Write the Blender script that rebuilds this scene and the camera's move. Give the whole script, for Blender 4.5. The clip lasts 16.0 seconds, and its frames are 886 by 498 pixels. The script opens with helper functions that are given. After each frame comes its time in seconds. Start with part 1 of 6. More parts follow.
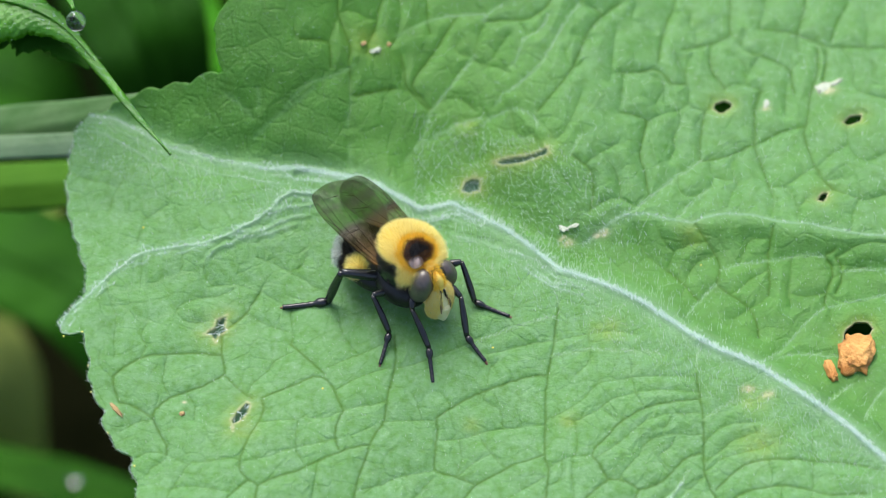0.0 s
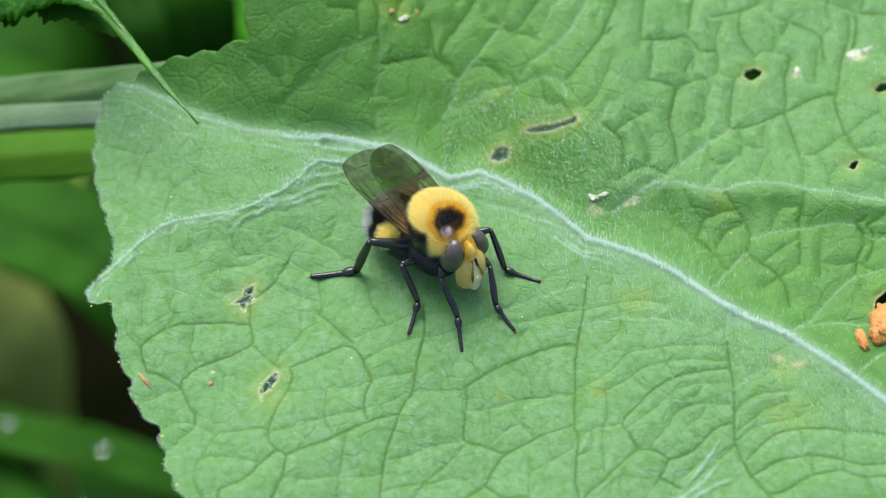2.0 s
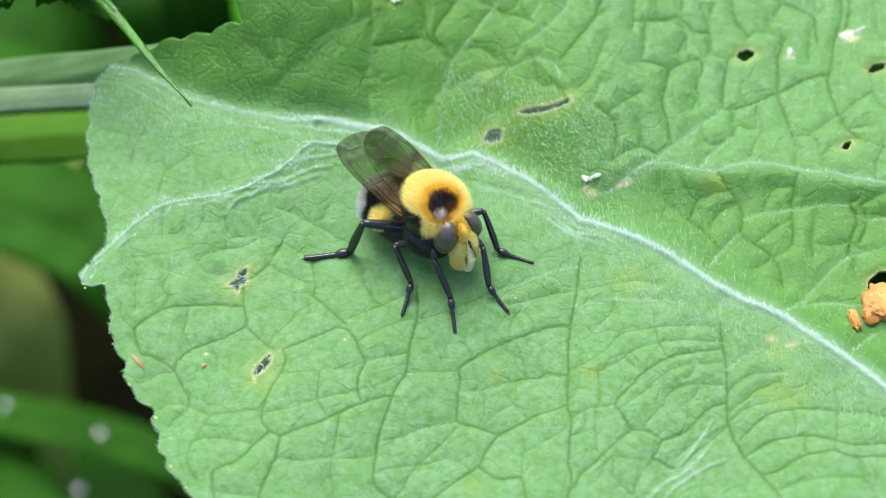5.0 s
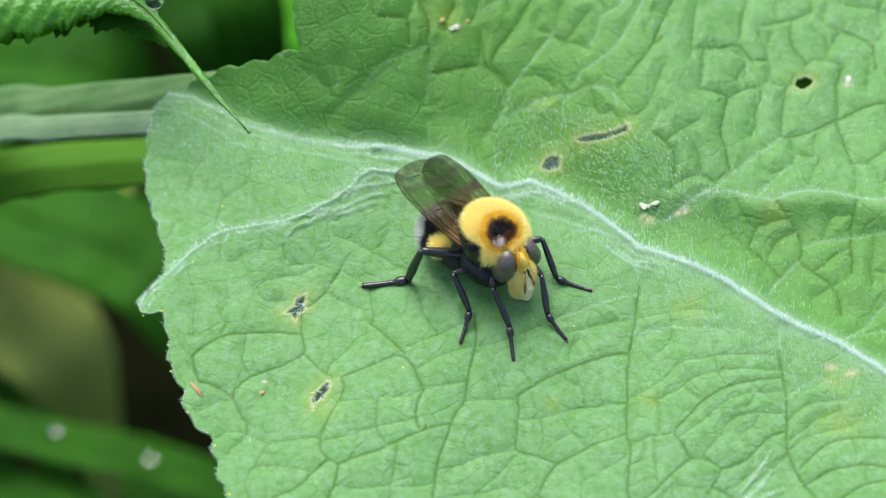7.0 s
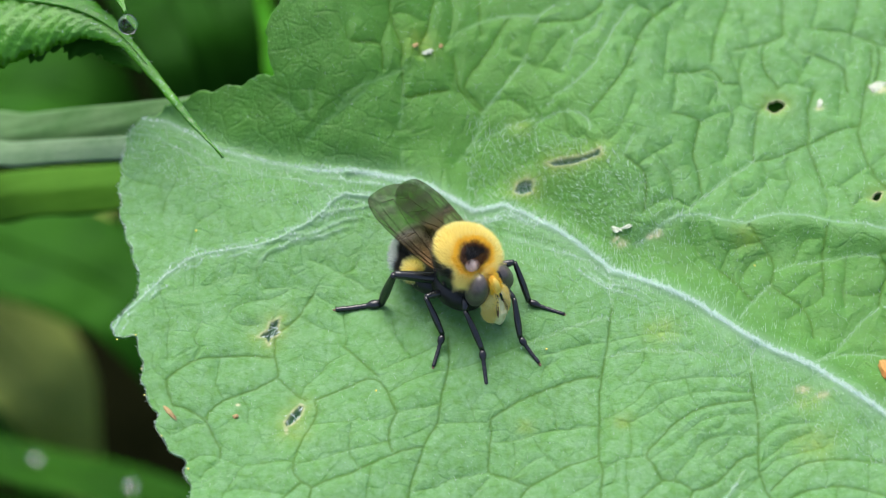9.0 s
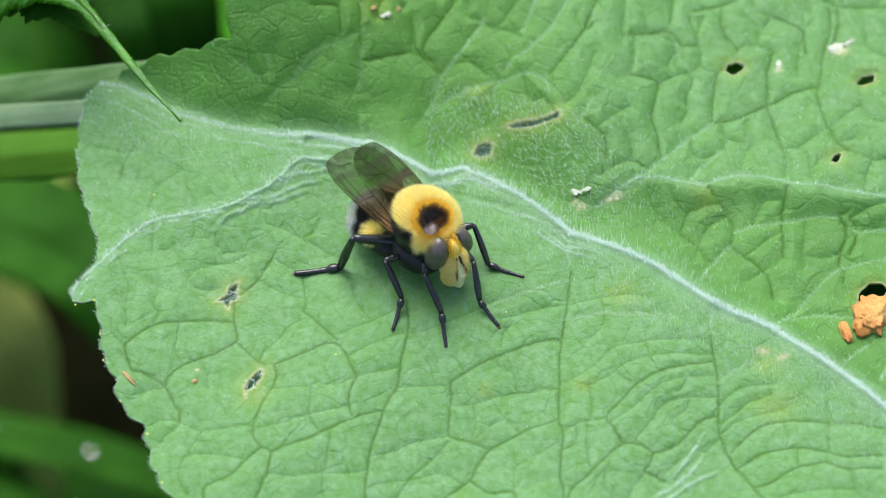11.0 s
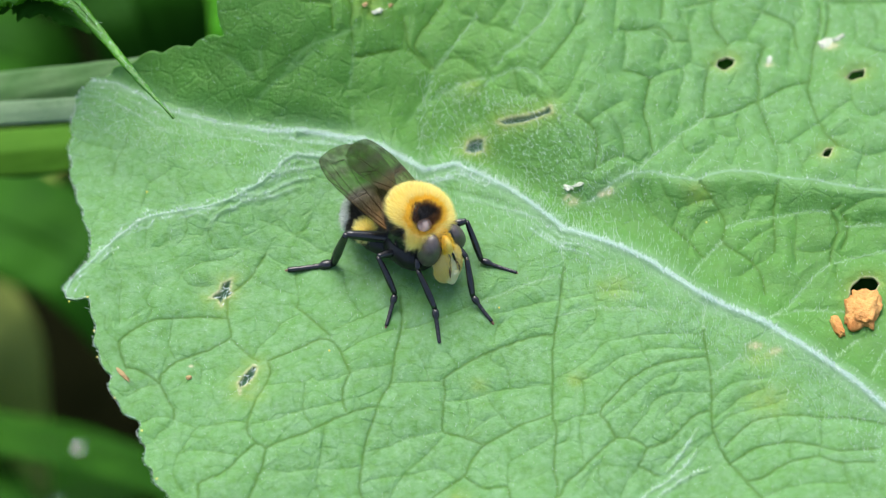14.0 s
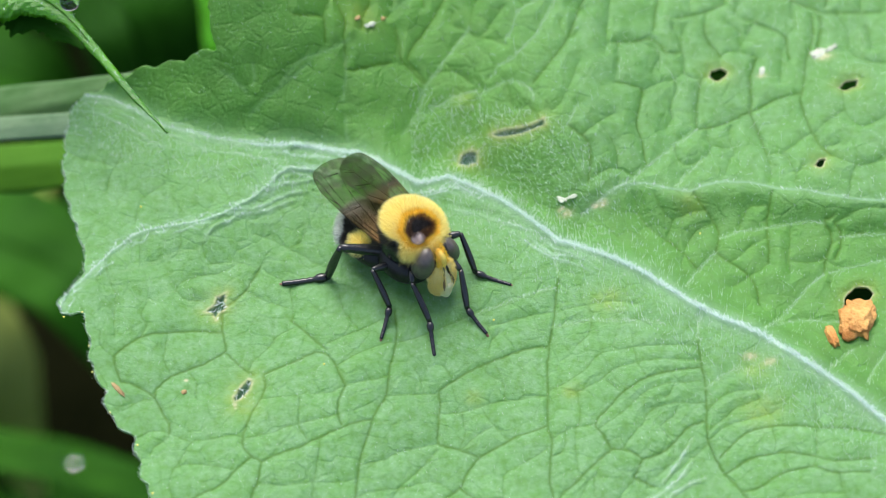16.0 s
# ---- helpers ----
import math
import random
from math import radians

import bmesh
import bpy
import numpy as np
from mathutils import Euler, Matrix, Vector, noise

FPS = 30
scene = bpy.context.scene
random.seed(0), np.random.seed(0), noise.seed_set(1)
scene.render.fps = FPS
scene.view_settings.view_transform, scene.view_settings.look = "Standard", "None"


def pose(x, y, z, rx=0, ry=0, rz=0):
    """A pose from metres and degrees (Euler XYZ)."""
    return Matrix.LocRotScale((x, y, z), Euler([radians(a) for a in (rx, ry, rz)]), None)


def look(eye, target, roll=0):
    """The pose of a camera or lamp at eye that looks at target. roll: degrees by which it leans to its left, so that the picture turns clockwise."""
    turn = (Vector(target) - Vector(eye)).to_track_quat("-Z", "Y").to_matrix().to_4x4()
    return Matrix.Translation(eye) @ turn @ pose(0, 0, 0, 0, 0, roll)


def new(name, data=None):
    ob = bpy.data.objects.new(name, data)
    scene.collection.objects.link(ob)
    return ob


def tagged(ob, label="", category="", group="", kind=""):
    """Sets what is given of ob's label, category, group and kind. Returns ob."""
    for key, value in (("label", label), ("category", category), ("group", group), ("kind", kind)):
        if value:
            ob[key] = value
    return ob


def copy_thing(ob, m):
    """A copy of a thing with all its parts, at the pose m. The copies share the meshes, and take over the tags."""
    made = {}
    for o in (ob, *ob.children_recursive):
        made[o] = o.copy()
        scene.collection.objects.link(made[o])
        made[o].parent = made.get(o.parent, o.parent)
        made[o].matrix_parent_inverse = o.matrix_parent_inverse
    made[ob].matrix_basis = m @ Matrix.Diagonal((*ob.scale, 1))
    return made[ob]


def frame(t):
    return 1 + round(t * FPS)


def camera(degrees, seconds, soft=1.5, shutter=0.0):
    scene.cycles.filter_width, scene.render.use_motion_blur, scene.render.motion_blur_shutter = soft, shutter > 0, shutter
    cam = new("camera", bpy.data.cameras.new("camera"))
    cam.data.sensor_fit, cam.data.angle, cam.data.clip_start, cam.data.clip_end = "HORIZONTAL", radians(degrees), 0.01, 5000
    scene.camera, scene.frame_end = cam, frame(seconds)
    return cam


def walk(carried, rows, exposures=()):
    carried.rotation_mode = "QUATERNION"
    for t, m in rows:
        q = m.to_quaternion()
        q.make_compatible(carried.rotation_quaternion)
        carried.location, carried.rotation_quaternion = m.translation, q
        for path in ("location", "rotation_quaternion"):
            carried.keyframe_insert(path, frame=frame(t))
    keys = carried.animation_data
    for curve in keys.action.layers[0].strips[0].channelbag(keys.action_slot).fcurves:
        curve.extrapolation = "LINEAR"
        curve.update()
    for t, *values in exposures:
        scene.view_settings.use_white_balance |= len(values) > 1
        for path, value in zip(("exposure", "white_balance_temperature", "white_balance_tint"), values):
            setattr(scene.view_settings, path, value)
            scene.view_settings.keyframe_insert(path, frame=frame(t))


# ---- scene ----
cam = camera(16.0, 16.0, soft=0.6)
cam.data.dof.use_dof = True
cam.data.dof.focus_distance = 0.279
cam.data.dof.aperture_fstop = 24.0

PATH = [
    (0, -0.00008, -0.17320, 0.22114, 39.045, -0.591, -0.157),
    (0.5, -0.00007, -0.17320, 0.22117, 38.817, -0.618, -0.099),
    (1, -0.00030, -0.17307, 0.22130, 38.381, -0.433, -0.042),
    (1.5, -0.00039, -0.17310, 0.22092, 38.453, -0.307, 0.197),
    (2, -0.00036, -0.17205, 0.22045, 38.384, -0.178, 0.072),
    (2.5, -0.00015, -0.17162, 0.22011, 38.303, -0.198, 0.059),
    (3, -0.00016, -0.17197, 0.22034, 38.212, -0.049, -0.036),
    (3.5, 0.00000, -0.17239, 0.22064, 38.000, -0.000, 0.000),
    (3.7, 0.00021, -0.17292, 0.22086, 37.975, -0.051, 0.083),
    (5.8, 0.00043, -0.17208, 0.22036, 38.392, -0.092, -0.089),
    (6, -0.00010, -0.17220, 0.22032, 38.544, -0.164, -0.124),
    (6.5, -0.00058, -0.17240, 0.22055, 38.606, 0.088, 0.312),
    (7, -0.00153, -0.17199, 0.22040, 38.549, 0.402, 0.460),
    (7.5, -0.00085, -0.17285, 0.22046, 38.585, 0.621, 0.683),
    (8, -0.00024, -0.17331, 0.22107, 38.512, 0.642, 0.377),
    (8.5, -0.00005, -0.17342, 0.22060, 38.975, 0.360, 0.296),
    (9, 0.00003, -0.17304, 0.22071, 39.104, 0.338, 0.259),
    (9.5, 0.00009, -0.17219, 0.22078, 38.896, 0.509, 0.207),
    (10, 0.00032, -0.17259, 0.22036, 38.435, 0.395, -0.077),
    (10.2, 0.00033, -0.17288, 0.22002, 38.408, 0.270, -0.236),
    (12.5, -0.00040, -0.17261, 0.22061, 38.758, -0.197, -0.496),
    (13, -0.00042, -0.17309, 0.22085, 38.799, -0.220, -0.641),
    (13.5, -0.00076, -0.17302, 0.22073, 38.729, -0.291, -0.648),
    (14, -0.00126, -0.17293, 0.22075, 38.340, -0.258, -0.813),
    (14.5, -0.00169, -0.17314, 0.22082, 38.297, -0.249, -0.937),
    (15, -0.00143, -0.17314, 0.22076, 38.478, -0.242, -0.929),
    (15.5, -0.00123, -0.17330, 0.22056, 38.691, -0.241, -1.152),
    (16, -0.00128, -0.17315, 0.22083, 38.597, -0.109, -1.175),
]
walk(cam, [(row[0], pose(*row[1:])) for row in PATH], exposures=[(0, 0.90), (2, 0.90), (3.5, 1.07), (6, 1.16), (7, 1.08), (8, 1.08), (9, 0.94), (10, 0.94), (12.5, 1.01), (14, 1.02), (16, 1.02)])

# ---- light: bright overcast sky, its brighter part beyond the leaf ----
world = bpy.data.worlds.new("sky")
scene.world = world
world.use_nodes = True
nodes, links = world.node_tree.nodes, world.node_tree.links
sky = nodes.new("ShaderNodeTexSky")
sky.sky_type, sky.sun_disc = "NISHITA", False
sky.sun_elevation, sky.sun_rotation = radians(59), radians(-18)
sky.air_density, sky.dust_density, sky.ozone_density = 1.0, 4.0, 1.0
links.new(sky.outputs[0], nodes["Background"].inputs[0])
nodes["Background"].inputs[1].default_value = 0.13
sun = new("sun", bpy.data.lights.new("sun", "SUN"))
sun.data.energy, sun.data.angle, sun.data.color = 1.8, radians(46), (0.98, 1.0, 0.98)
sun.matrix_world = look((-0.09, 0.27, 0.47), (0, 0, 0))
scene.view_settings.exposure = 0.92

MM = 0.001


# ---- materials ----
def node_material(name):
    m = bpy.data.materials.new(name)
    m.use_nodes = True
    return m, m.node_tree.nodes, m.node_tree.links, m.node_tree.nodes["Principled BSDF"]


def grain(nt, ln, scale, detail=4.0, rough=0.6):
    """A noise on the object's own coordinates, scale in features per metre."""
    tc = nt.new("ShaderNodeTexCoord")
    n = nt.new("ShaderNodeTexNoise")
    n.inputs["Scale"].default_value, n.inputs["Detail"].default_value = scale, detail
    n.inputs["Roughness"].default_value = rough
    ln.new(tc.outputs["Object"], n.inputs["Vector"])
    return n.outputs["Fac"]


def blend(nt, ln, fac, a, b):
    """Mix two colours (sockets or RGB) by a socket or a number."""
    mx = nt.new("ShaderNodeMix")
    mx.data_type = "RGBA"
    for socket, value in ((mx.inputs[0], fac), (mx.inputs[6], a), (mx.inputs[7], b)):
        if isinstance(value, bpy.types.NodeSocket):
            ln.new(value, socket)
        elif isinstance(value, (int, float)):
            socket.default_value = value
        else:
            socket.default_value = (*value, 1)
    return mx.outputs[2]


def ramp(nt, ln, fac, lo, hi, a=0.0, b=1.0):
    r = nt.new("ShaderNodeMapRange")
    ln.new(fac, r.inputs[0])
    for i, v in enumerate((lo, hi, a, b)):
        r.inputs[i + 1].default_value = v
    return r.outputs[0]


def attribute(nt, name):
    a = nt.new("ShaderNodeAttribute")
    a.attribute_name = name
    return a.outputs["Fac"]


def bumped(nt, ln, bsdf, height, strength, distance):
    b = nt.new("ShaderNodeBump")
    b.inputs["Strength"].default_value, b.inputs["Distance"].default_value = strength, distance
    ln.new(height, b.inputs["Height"])
    ln.new(b.outputs[0], bsdf.inputs["Normal"])


def simple(name, dark, light, rough=0.5, scale=2000, bump=0.3, depth=0.0001, spec=0.5, sheen=0.0, trans=0.0, coat=0.0):
    """A surface whose colour wanders between two tones at two scales, with fine relief."""
    m, nt, ln, p = node_material(name)
    coarse, fine = grain(nt, ln, scale * 0.2, 3), grain(nt, ln, scale, 5)
    c = blend(nt, ln, ramp(nt, ln, coarse, 0.35, 0.65), dark, light)
    c = blend(nt, ln, ramp(nt, ln, fine, 0.3, 0.75, 0.0, 0.35), c, light)
    ln.new(c, p.inputs["Base Color"])
    p.inputs["Roughness"].default_value = rough
    p.inputs["Specular IOR Level"].default_value = spec
    p.inputs["Sheen Weight"].default_value = sheen
    p.inputs["Coat Weight"].default_value = coat
    bumped(nt, ln, p, fine, bump, depth)
    if trans:
        add_glow_through(nt, ln, p, c, trans)
    return m


def add_glow_through(nt, ln, p, colour, amount):
    """Light that comes through a thin leaf from its other side."""
    t = nt.new("ShaderNodeBsdfTranslucent")
    ln.new(colour, t.inputs[0])
    mix = nt.new("ShaderNodeMixShader")
    mix.inputs[0].default_value = amount
    ln.new(p.outputs[0], mix.inputs[1])
    ln.new(t.outputs[0], mix.inputs[2])
    ln.new(mix.outputs[0], nt["Material Output"].inputs[0])


def vein_mesh(nt, ln, scale, bend, width):
    """Joints of a small uneven net: 1 on its lines, 0 within its cells."""
    tc = nt.new("ShaderNodeTexCoord")
    wander = nt.new("ShaderNodeTexNoise")
    wander.inputs["Scale"].default_value, wander.inputs["Detail"].default_value = scale * 0.5, 2.0
    ln.new(tc.outputs["Object"], wander.inputs["Vector"])
    shift = nt.new("ShaderNodeVectorMath")
    shift.operation = "MULTIPLY_ADD"
    ln.new(wander.outputs["Color"], shift.inputs[0])
    shift.inputs[1].default_value = (bend, bend, bend)
    ln.new(tc.outputs["Object"], shift.inputs[2])
    net = nt.new("ShaderNodeTexVoronoi")
    net.feature = "DISTANCE_TO_EDGE"
    net.inputs["Scale"].default_value = scale
    ln.new(shift.outputs[0], net.inputs["Vector"])
    return ramp(nt, ln, net.outputs["Distance"], 0.0, width, 1.0, 0.0)


def added(nt, ln, a, b, weight):
    """a + weight * b"""
    n = nt.new("ShaderNodeMath")
    n.operation = "MULTIPLY_ADD"
    ln.new(b, n.inputs[0])
    n.inputs[1].default_value = weight
    ln.new(a, n.inputs[2])
    return n.outputs[0]


def leaf_material():
    m, nt, ln, p = node_material("leaf_blade")
    patch, mottle, fine = grain(nt, ln, 90, 3), grain(nt, ln, 420, 4), grain(nt, ln, 3600, 5, 0.7)
    small, tiny = vein_mesh(nt, ln, 520, 0.0012, 0.10), vein_mesh(nt, ln, 1500, 0.0004, 0.16)
    c = blend(nt, ln, ramp(nt, ln, patch, 0.3, 0.7), (0.044, 0.172, 0.004), (0.078, 0.262, 0.010))
    c = blend(nt, ln, ramp(nt, ln, mottle, 0.3, 0.75, 0, 0.55), c, (0.080, 0.288, 0.011))
    c = blend(nt, ln, ramp(nt, ln, fine, 0.38, 0.68, 0, 0.55), c, (0.135, 0.40, 0.05))
    # pale down and the sky's sheen on it, mixed into the base colour
    sheen_grain = grain(nt, ln, 1300, 4, 0.6)
    painted_sheen = nt.new("ShaderNodeMath")
    painted_sheen.operation = "MULTIPLY"
    ln.new(ramp(nt, ln, sheen_grain, 0.34, 0.66, 0.2, 0.75), painted_sheen.inputs[0])
    ln.new(attribute(nt, "painted_sheen"), painted_sheen.inputs[1])
    c = blend(nt, ln, painted_sheen.outputs[0], c, (0.222, 0.455, 0.212))
    c = blend(nt, ln, ramp(nt, ln, attribute(nt, "tone"), 0, 1, 0, 0.35), c, (0.085, 0.31, 0.03))
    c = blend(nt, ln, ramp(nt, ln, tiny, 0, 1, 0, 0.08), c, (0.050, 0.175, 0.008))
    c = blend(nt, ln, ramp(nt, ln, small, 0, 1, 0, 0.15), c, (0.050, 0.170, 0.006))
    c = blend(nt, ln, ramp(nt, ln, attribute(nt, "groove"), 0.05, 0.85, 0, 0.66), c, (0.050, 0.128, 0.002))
    c = blend(nt, ln, ramp(nt, ln, attribute(nt, "light"), 0, 1, 0, 0.6), c, (0.22, 0.44, 0.16))
    c = blend(nt, ln, ramp(nt, ln, attribute(nt, "pale"), 0, 1, 0, 0.92), c, (0.50, 0.68, 0.60))
    c = blend(nt, ln, ramp(nt, ln, attribute(nt, "yellowing"), 0, 1, 0, 0.5), c, (0.30, 0.42, 0.04))
    c = blend(nt, ln, ramp(nt, ln, attribute(nt, "thin"), 0, 1, 0, 0.9), c, blend(nt, ln, ramp(nt, ln, fine, 0.4, 0.65), (0.010, 0.07, 0.035), (0.10, 0.26, 0.17)))
    c = blend(nt, ln, attribute(nt, "scar"), c, (0.62, 0.58, 0.34))
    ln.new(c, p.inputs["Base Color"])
    ln.new(ramp(nt, ln, fine, 0.3, 0.7, 0.34, 0.56), p.inputs["Roughness"])
    ln.new(ramp(nt, ln, attribute(nt, "groove"), 0, 1, 0.6, 0.25), p.inputs["Specular IOR Level"])
    p.inputs["Sheen Weight"].default_value = 0.02
    p.inputs["Sheen Roughness"].default_value = 0.5
    p.inputs["Sheen Tint"].default_value = (0.9, 1.0, 0.92, 1)
    height = added(nt, ln, added(nt, ln, added(nt, ln, fine, mottle, 0.3), small, -0.3), tiny, -0.1)
    bumped(nt, ln, p, height, 0.8, 0.00018)
    add_glow_through(nt, ln, p, blend(nt, ln, 0.7, c, (0.15, 0.38, 0.004)), 0.3)
    return m


def hair_material(name, root, tip, rough=0.45):
    """Hairs that differ a little from one to the next."""
    m, nt, ln, p = node_material(name)
    g = nt.new("ShaderNodeNewGeometry")
    ln.new(blend(nt, ln, g.outputs["Random Per Island"], root, tip), p.inputs["Base Color"])
    p.inputs["Roughness"].default_value = rough
    p.inputs["Sheen Weight"].default_value = 0.3
    add_glow_through(nt, ln, p, p.inputs["Base Color"].links[0].from_socket, 0.45)
    return m


def glass_material(name, tint, rough=0.02, ior=1.33):
    m, nt, ln, p = node_material(name)
    p.inputs["Base Color"].default_value = (*tint, 1)
    p.inputs["Roughness"].default_value = rough
    p.inputs["Transmission Weight"].default_value = 1.0
    p.inputs["IOR"].default_value = ior
    return m


def wing_material():
    """Thin smoky membrane: part see-through, part faint gloss, browner towards the base."""
    m, nt, ln, p = node_material("wing_membrane")
    cloud = grain(nt, ln, 260, 3)
    base = attribute(nt, "base_stain")
    c = blend(nt, ln, ramp(nt, ln, cloud, 0.35, 0.7), (0.022, 0.026, 0.014), (0.05, 0.056, 0.03))
    c = blend(nt, ln, base, c, (0.62, 0.28, 0.06))
    ln.new(c, p.inputs["Base Color"])
    p.inputs["Roughness"].default_value = 0.3
    p.inputs["Specular IOR Level"].default_value = 0.12
    clear = nt.new("ShaderNodeBsdfTransparent")
    clear.inputs[0].default_value = (0.70, 0.77, 0.60, 1)
    mix = nt.new("ShaderNodeMixShader")
    ln.new(ramp(nt, ln, attribute(nt, "smoke"), 0, 1, 0.06, 0.85), mix.inputs[0])
    ln.new(clear.outputs[0], mix.inputs[1])
    ln.new(p.outputs[0], mix.inputs[2])
    ln.new(mix.outputs[0], nt["Material Output"].inputs[0])
    return m


LEAF = leaf_material()
LEAF_HAIR = hair_material("leaf_hair", (0.72, 0.88, 0.78), (0.92, 0.98, 0.96))
PETIOLE = simple("petiole", (0.045, 0.13, 0.028), (0.085, 0.175, 0.06), 0.7, 900, 0.5, 0.0002, spec=0.2, sheen=0.1)
RIB_PALE = simple("pale_rib", (0.19, 0.33, 0.15), (0.26, 0.40, 0.21), 0.7, 1500, 0.5, 0.0002, spec=0.2, sheen=0.1)
OLIVE = simple("olive_stem", (0.042, 0.135, 0.009), (0.062, 0.17, 0.014), 0.7, 700, 0.3, 0.0002, spec=0.08)
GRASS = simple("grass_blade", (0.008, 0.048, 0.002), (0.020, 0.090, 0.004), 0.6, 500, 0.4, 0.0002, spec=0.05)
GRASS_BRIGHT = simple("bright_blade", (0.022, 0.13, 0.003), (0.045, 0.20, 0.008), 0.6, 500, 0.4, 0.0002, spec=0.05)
# the grass green again, darkened so that shade is in the colour
GRASS_SHADED = simple("shaded_foliage", (0.005, 0.032, 0.001), (0.012, 0.060, 0.003), 0.6, 500, 0.4, 0.0002, spec=0.04)
TOOTHED = simple("toothed_leaf", (0.030, 0.18, 0.003), (0.075, 0.30, 0.008), 0.2, 900, 0.7, 0.0006, spec=0.6, trans=0.3)
WITHERED = simple("withered_leaf", (0.19, 0.25, 0.045), (0.27, 0.34, 0.07), 0.7, 400, 0.4, 0.0003, spec=0.2)
# soil near black: the deep shade under the plants is in its colour
SOIL_SHADED = simple("soil", (0.003, 0.004, 0.0015), (0.007, 0.008, 0.003), 1.0, 300, 0.8, 0.002, spec=0.0)
CHITIN = simple("black_chitin", (0.005, 0.005, 0.006), (0.010, 0.010, 0.011), 0.38, 3000, 0.5, 0.0001, spec=0.4)
LEG_BLACK = simple("leg_chitin", (0.004, 0.004, 0.005), (0.012, 0.012, 0.014), 0.27, 5000, 0.4, 0.00005, spec=0.65)
FOOT_BROWN = simple("foot_pad", (0.11, 0.055, 0.025), (0.19, 0.10, 0.05), 0.5, 6000)
EYE = simple("compound_eye", (0.050, 0.038, 0.032), (0.085, 0.066, 0.056), 0.42, 9000, 0.5, 0.00003, spec=0.6, coat=0.5)
FACE = simple("pale_face", (0.78, 0.64, 0.24), (0.98, 0.93, 0.62), 0.45, 5200, 0.9, 0.0002)
BROW = simple("golden_brow", (0.62, 0.40, 0.06), (0.92, 0.70, 0.16), 0.7, 4000, 0.6, 0.0001)
# grey-brown pale enough to paint the glint on the bare thorax patch
PALE_GLINT = simple("pale_glint", (0.16, 0.10, 0.08), (0.42, 0.33, 0.29), 0.25, 3000, 0.3, 0.00005, coat=0.6)
FUR_GOLD = hair_material("golden_fur", (0.93, 0.62, 0.04), (0.98, 0.80, 0.12))
FUR_LEMON = hair_material("lemon_fur", (0.95, 0.82, 0.24), (0.98, 0.92, 0.48))
FUR_CREAM = hair_material("cream_down", (0.93, 0.74, 0.20), (0.97, 0.87, 0.42))
FUR_BLACK = hair_material("black_fur", (0.006, 0.006, 0.006), (0.03, 0.025, 0.02), 0.4)
FUR_BROWN = hair_material("brown_fur", (0.10, 0.035, 0.006), (0.34, 0.14, 0.015), 0.4)
FUR_WHITE = hair_material("white_fur", (0.62, 0.63, 0.62), (0.88, 0.88, 0.86))
def thorax_material():
    """Black chitin that a dense golden underfur covers above."""
    m, nt, ln, p = node_material("thorax_chitin")
    fine = grain(nt, ln, 4000, 4)
    furred = attribute(nt, "furred")
    ln.new(blend(nt, ln, furred, (0.009, 0.009, 0.011), blend(nt, ln, fine, (0.93, 0.71, 0.07), (0.97, 0.83, 0.18))), p.inputs["Base Color"])
    ln.new(ramp(nt, ln, furred, 0, 1, 0.24, 0.9), p.inputs["Roughness"])
    bumped(nt, ln, p, fine, 0.3, 0.00006)
    return m


THORAX = thorax_material()
WING = wing_material()
WING_VEIN = simple("wing_vein", (0.010, 0.008, 0.005), (0.03, 0.022, 0.014), 0.8, 4000, spec=0.1)
WATER = glass_material("water", (1, 1, 1))
FRASS = simple("orange_petal", (0.55, 0.19, 0.03), (0.90, 0.50, 0.15), 0.55, 2200, 1.0, 0.0005, trans=0.15)
CHAFF = simple("dry_chaff", (0.20, 0.13, 0.04), (0.40, 0.28, 0.11), 0.6, 3000)
DROPPING = simple("white_crust", (0.30, 0.36, 0.24), (0.50, 0.54, 0.43), 0.7, 3000, 0.6, 0.0001)
POLLEN = simple("pollen_grain", (0.75, 0.62, 0.05), (0.9, 0.82, 0.2), 0.6, 3000)


# ---- mesh tools: all shapes below are given in millimetres ----
def link_mesh(name, verts, faces, material, parent=None, smooth=True):
    me = bpy.data.meshes.new(name)
    if isinstance(faces, np.ndarray):
        me.vertices.add(len(verts))
        me.vertices.foreach_set("co", (np.asarray(verts) * MM).astype(np.float32).ravel())
        me.loops.add(faces.size)
        me.loops.foreach_set("vertex_index", faces.astype(np.int32).ravel())
        me.polygons.add(len(faces))
        me.polygons.foreach_set("loop_start", np.arange(0, faces.size, faces.shape[1], dtype=np.int32))
        me.update(calc_edges=True)
    else:
        me.from_pydata([tuple(float(c) * MM for c in v) for v in verts], [], [tuple(int(i) for i in f) for f in faces])
    me.materials.append(material)
    if smooth:
        me.polygons.foreach_set("use_smooth", [True] * len(me.polygons))
    ob = new(name, me)
    ob.parent = parent
    return ob


def part(name, bm, material, parent, label=""):
    """One mesh object out of a bmesh in millimetres, under a thing or a part."""
    bmesh.ops.scale(bm, vec=(MM, MM, MM), verts=bm.verts)
    me = bpy.data.meshes.new(name)
    bm.to_mesh(me)
    bm.free()
    me.materials.append(material)
    me.polygons.foreach_set("use_smooth", [True] * len(me.polygons))
    ob = new(name, me)
    ob.parent = parent
    return tagged(ob, label)


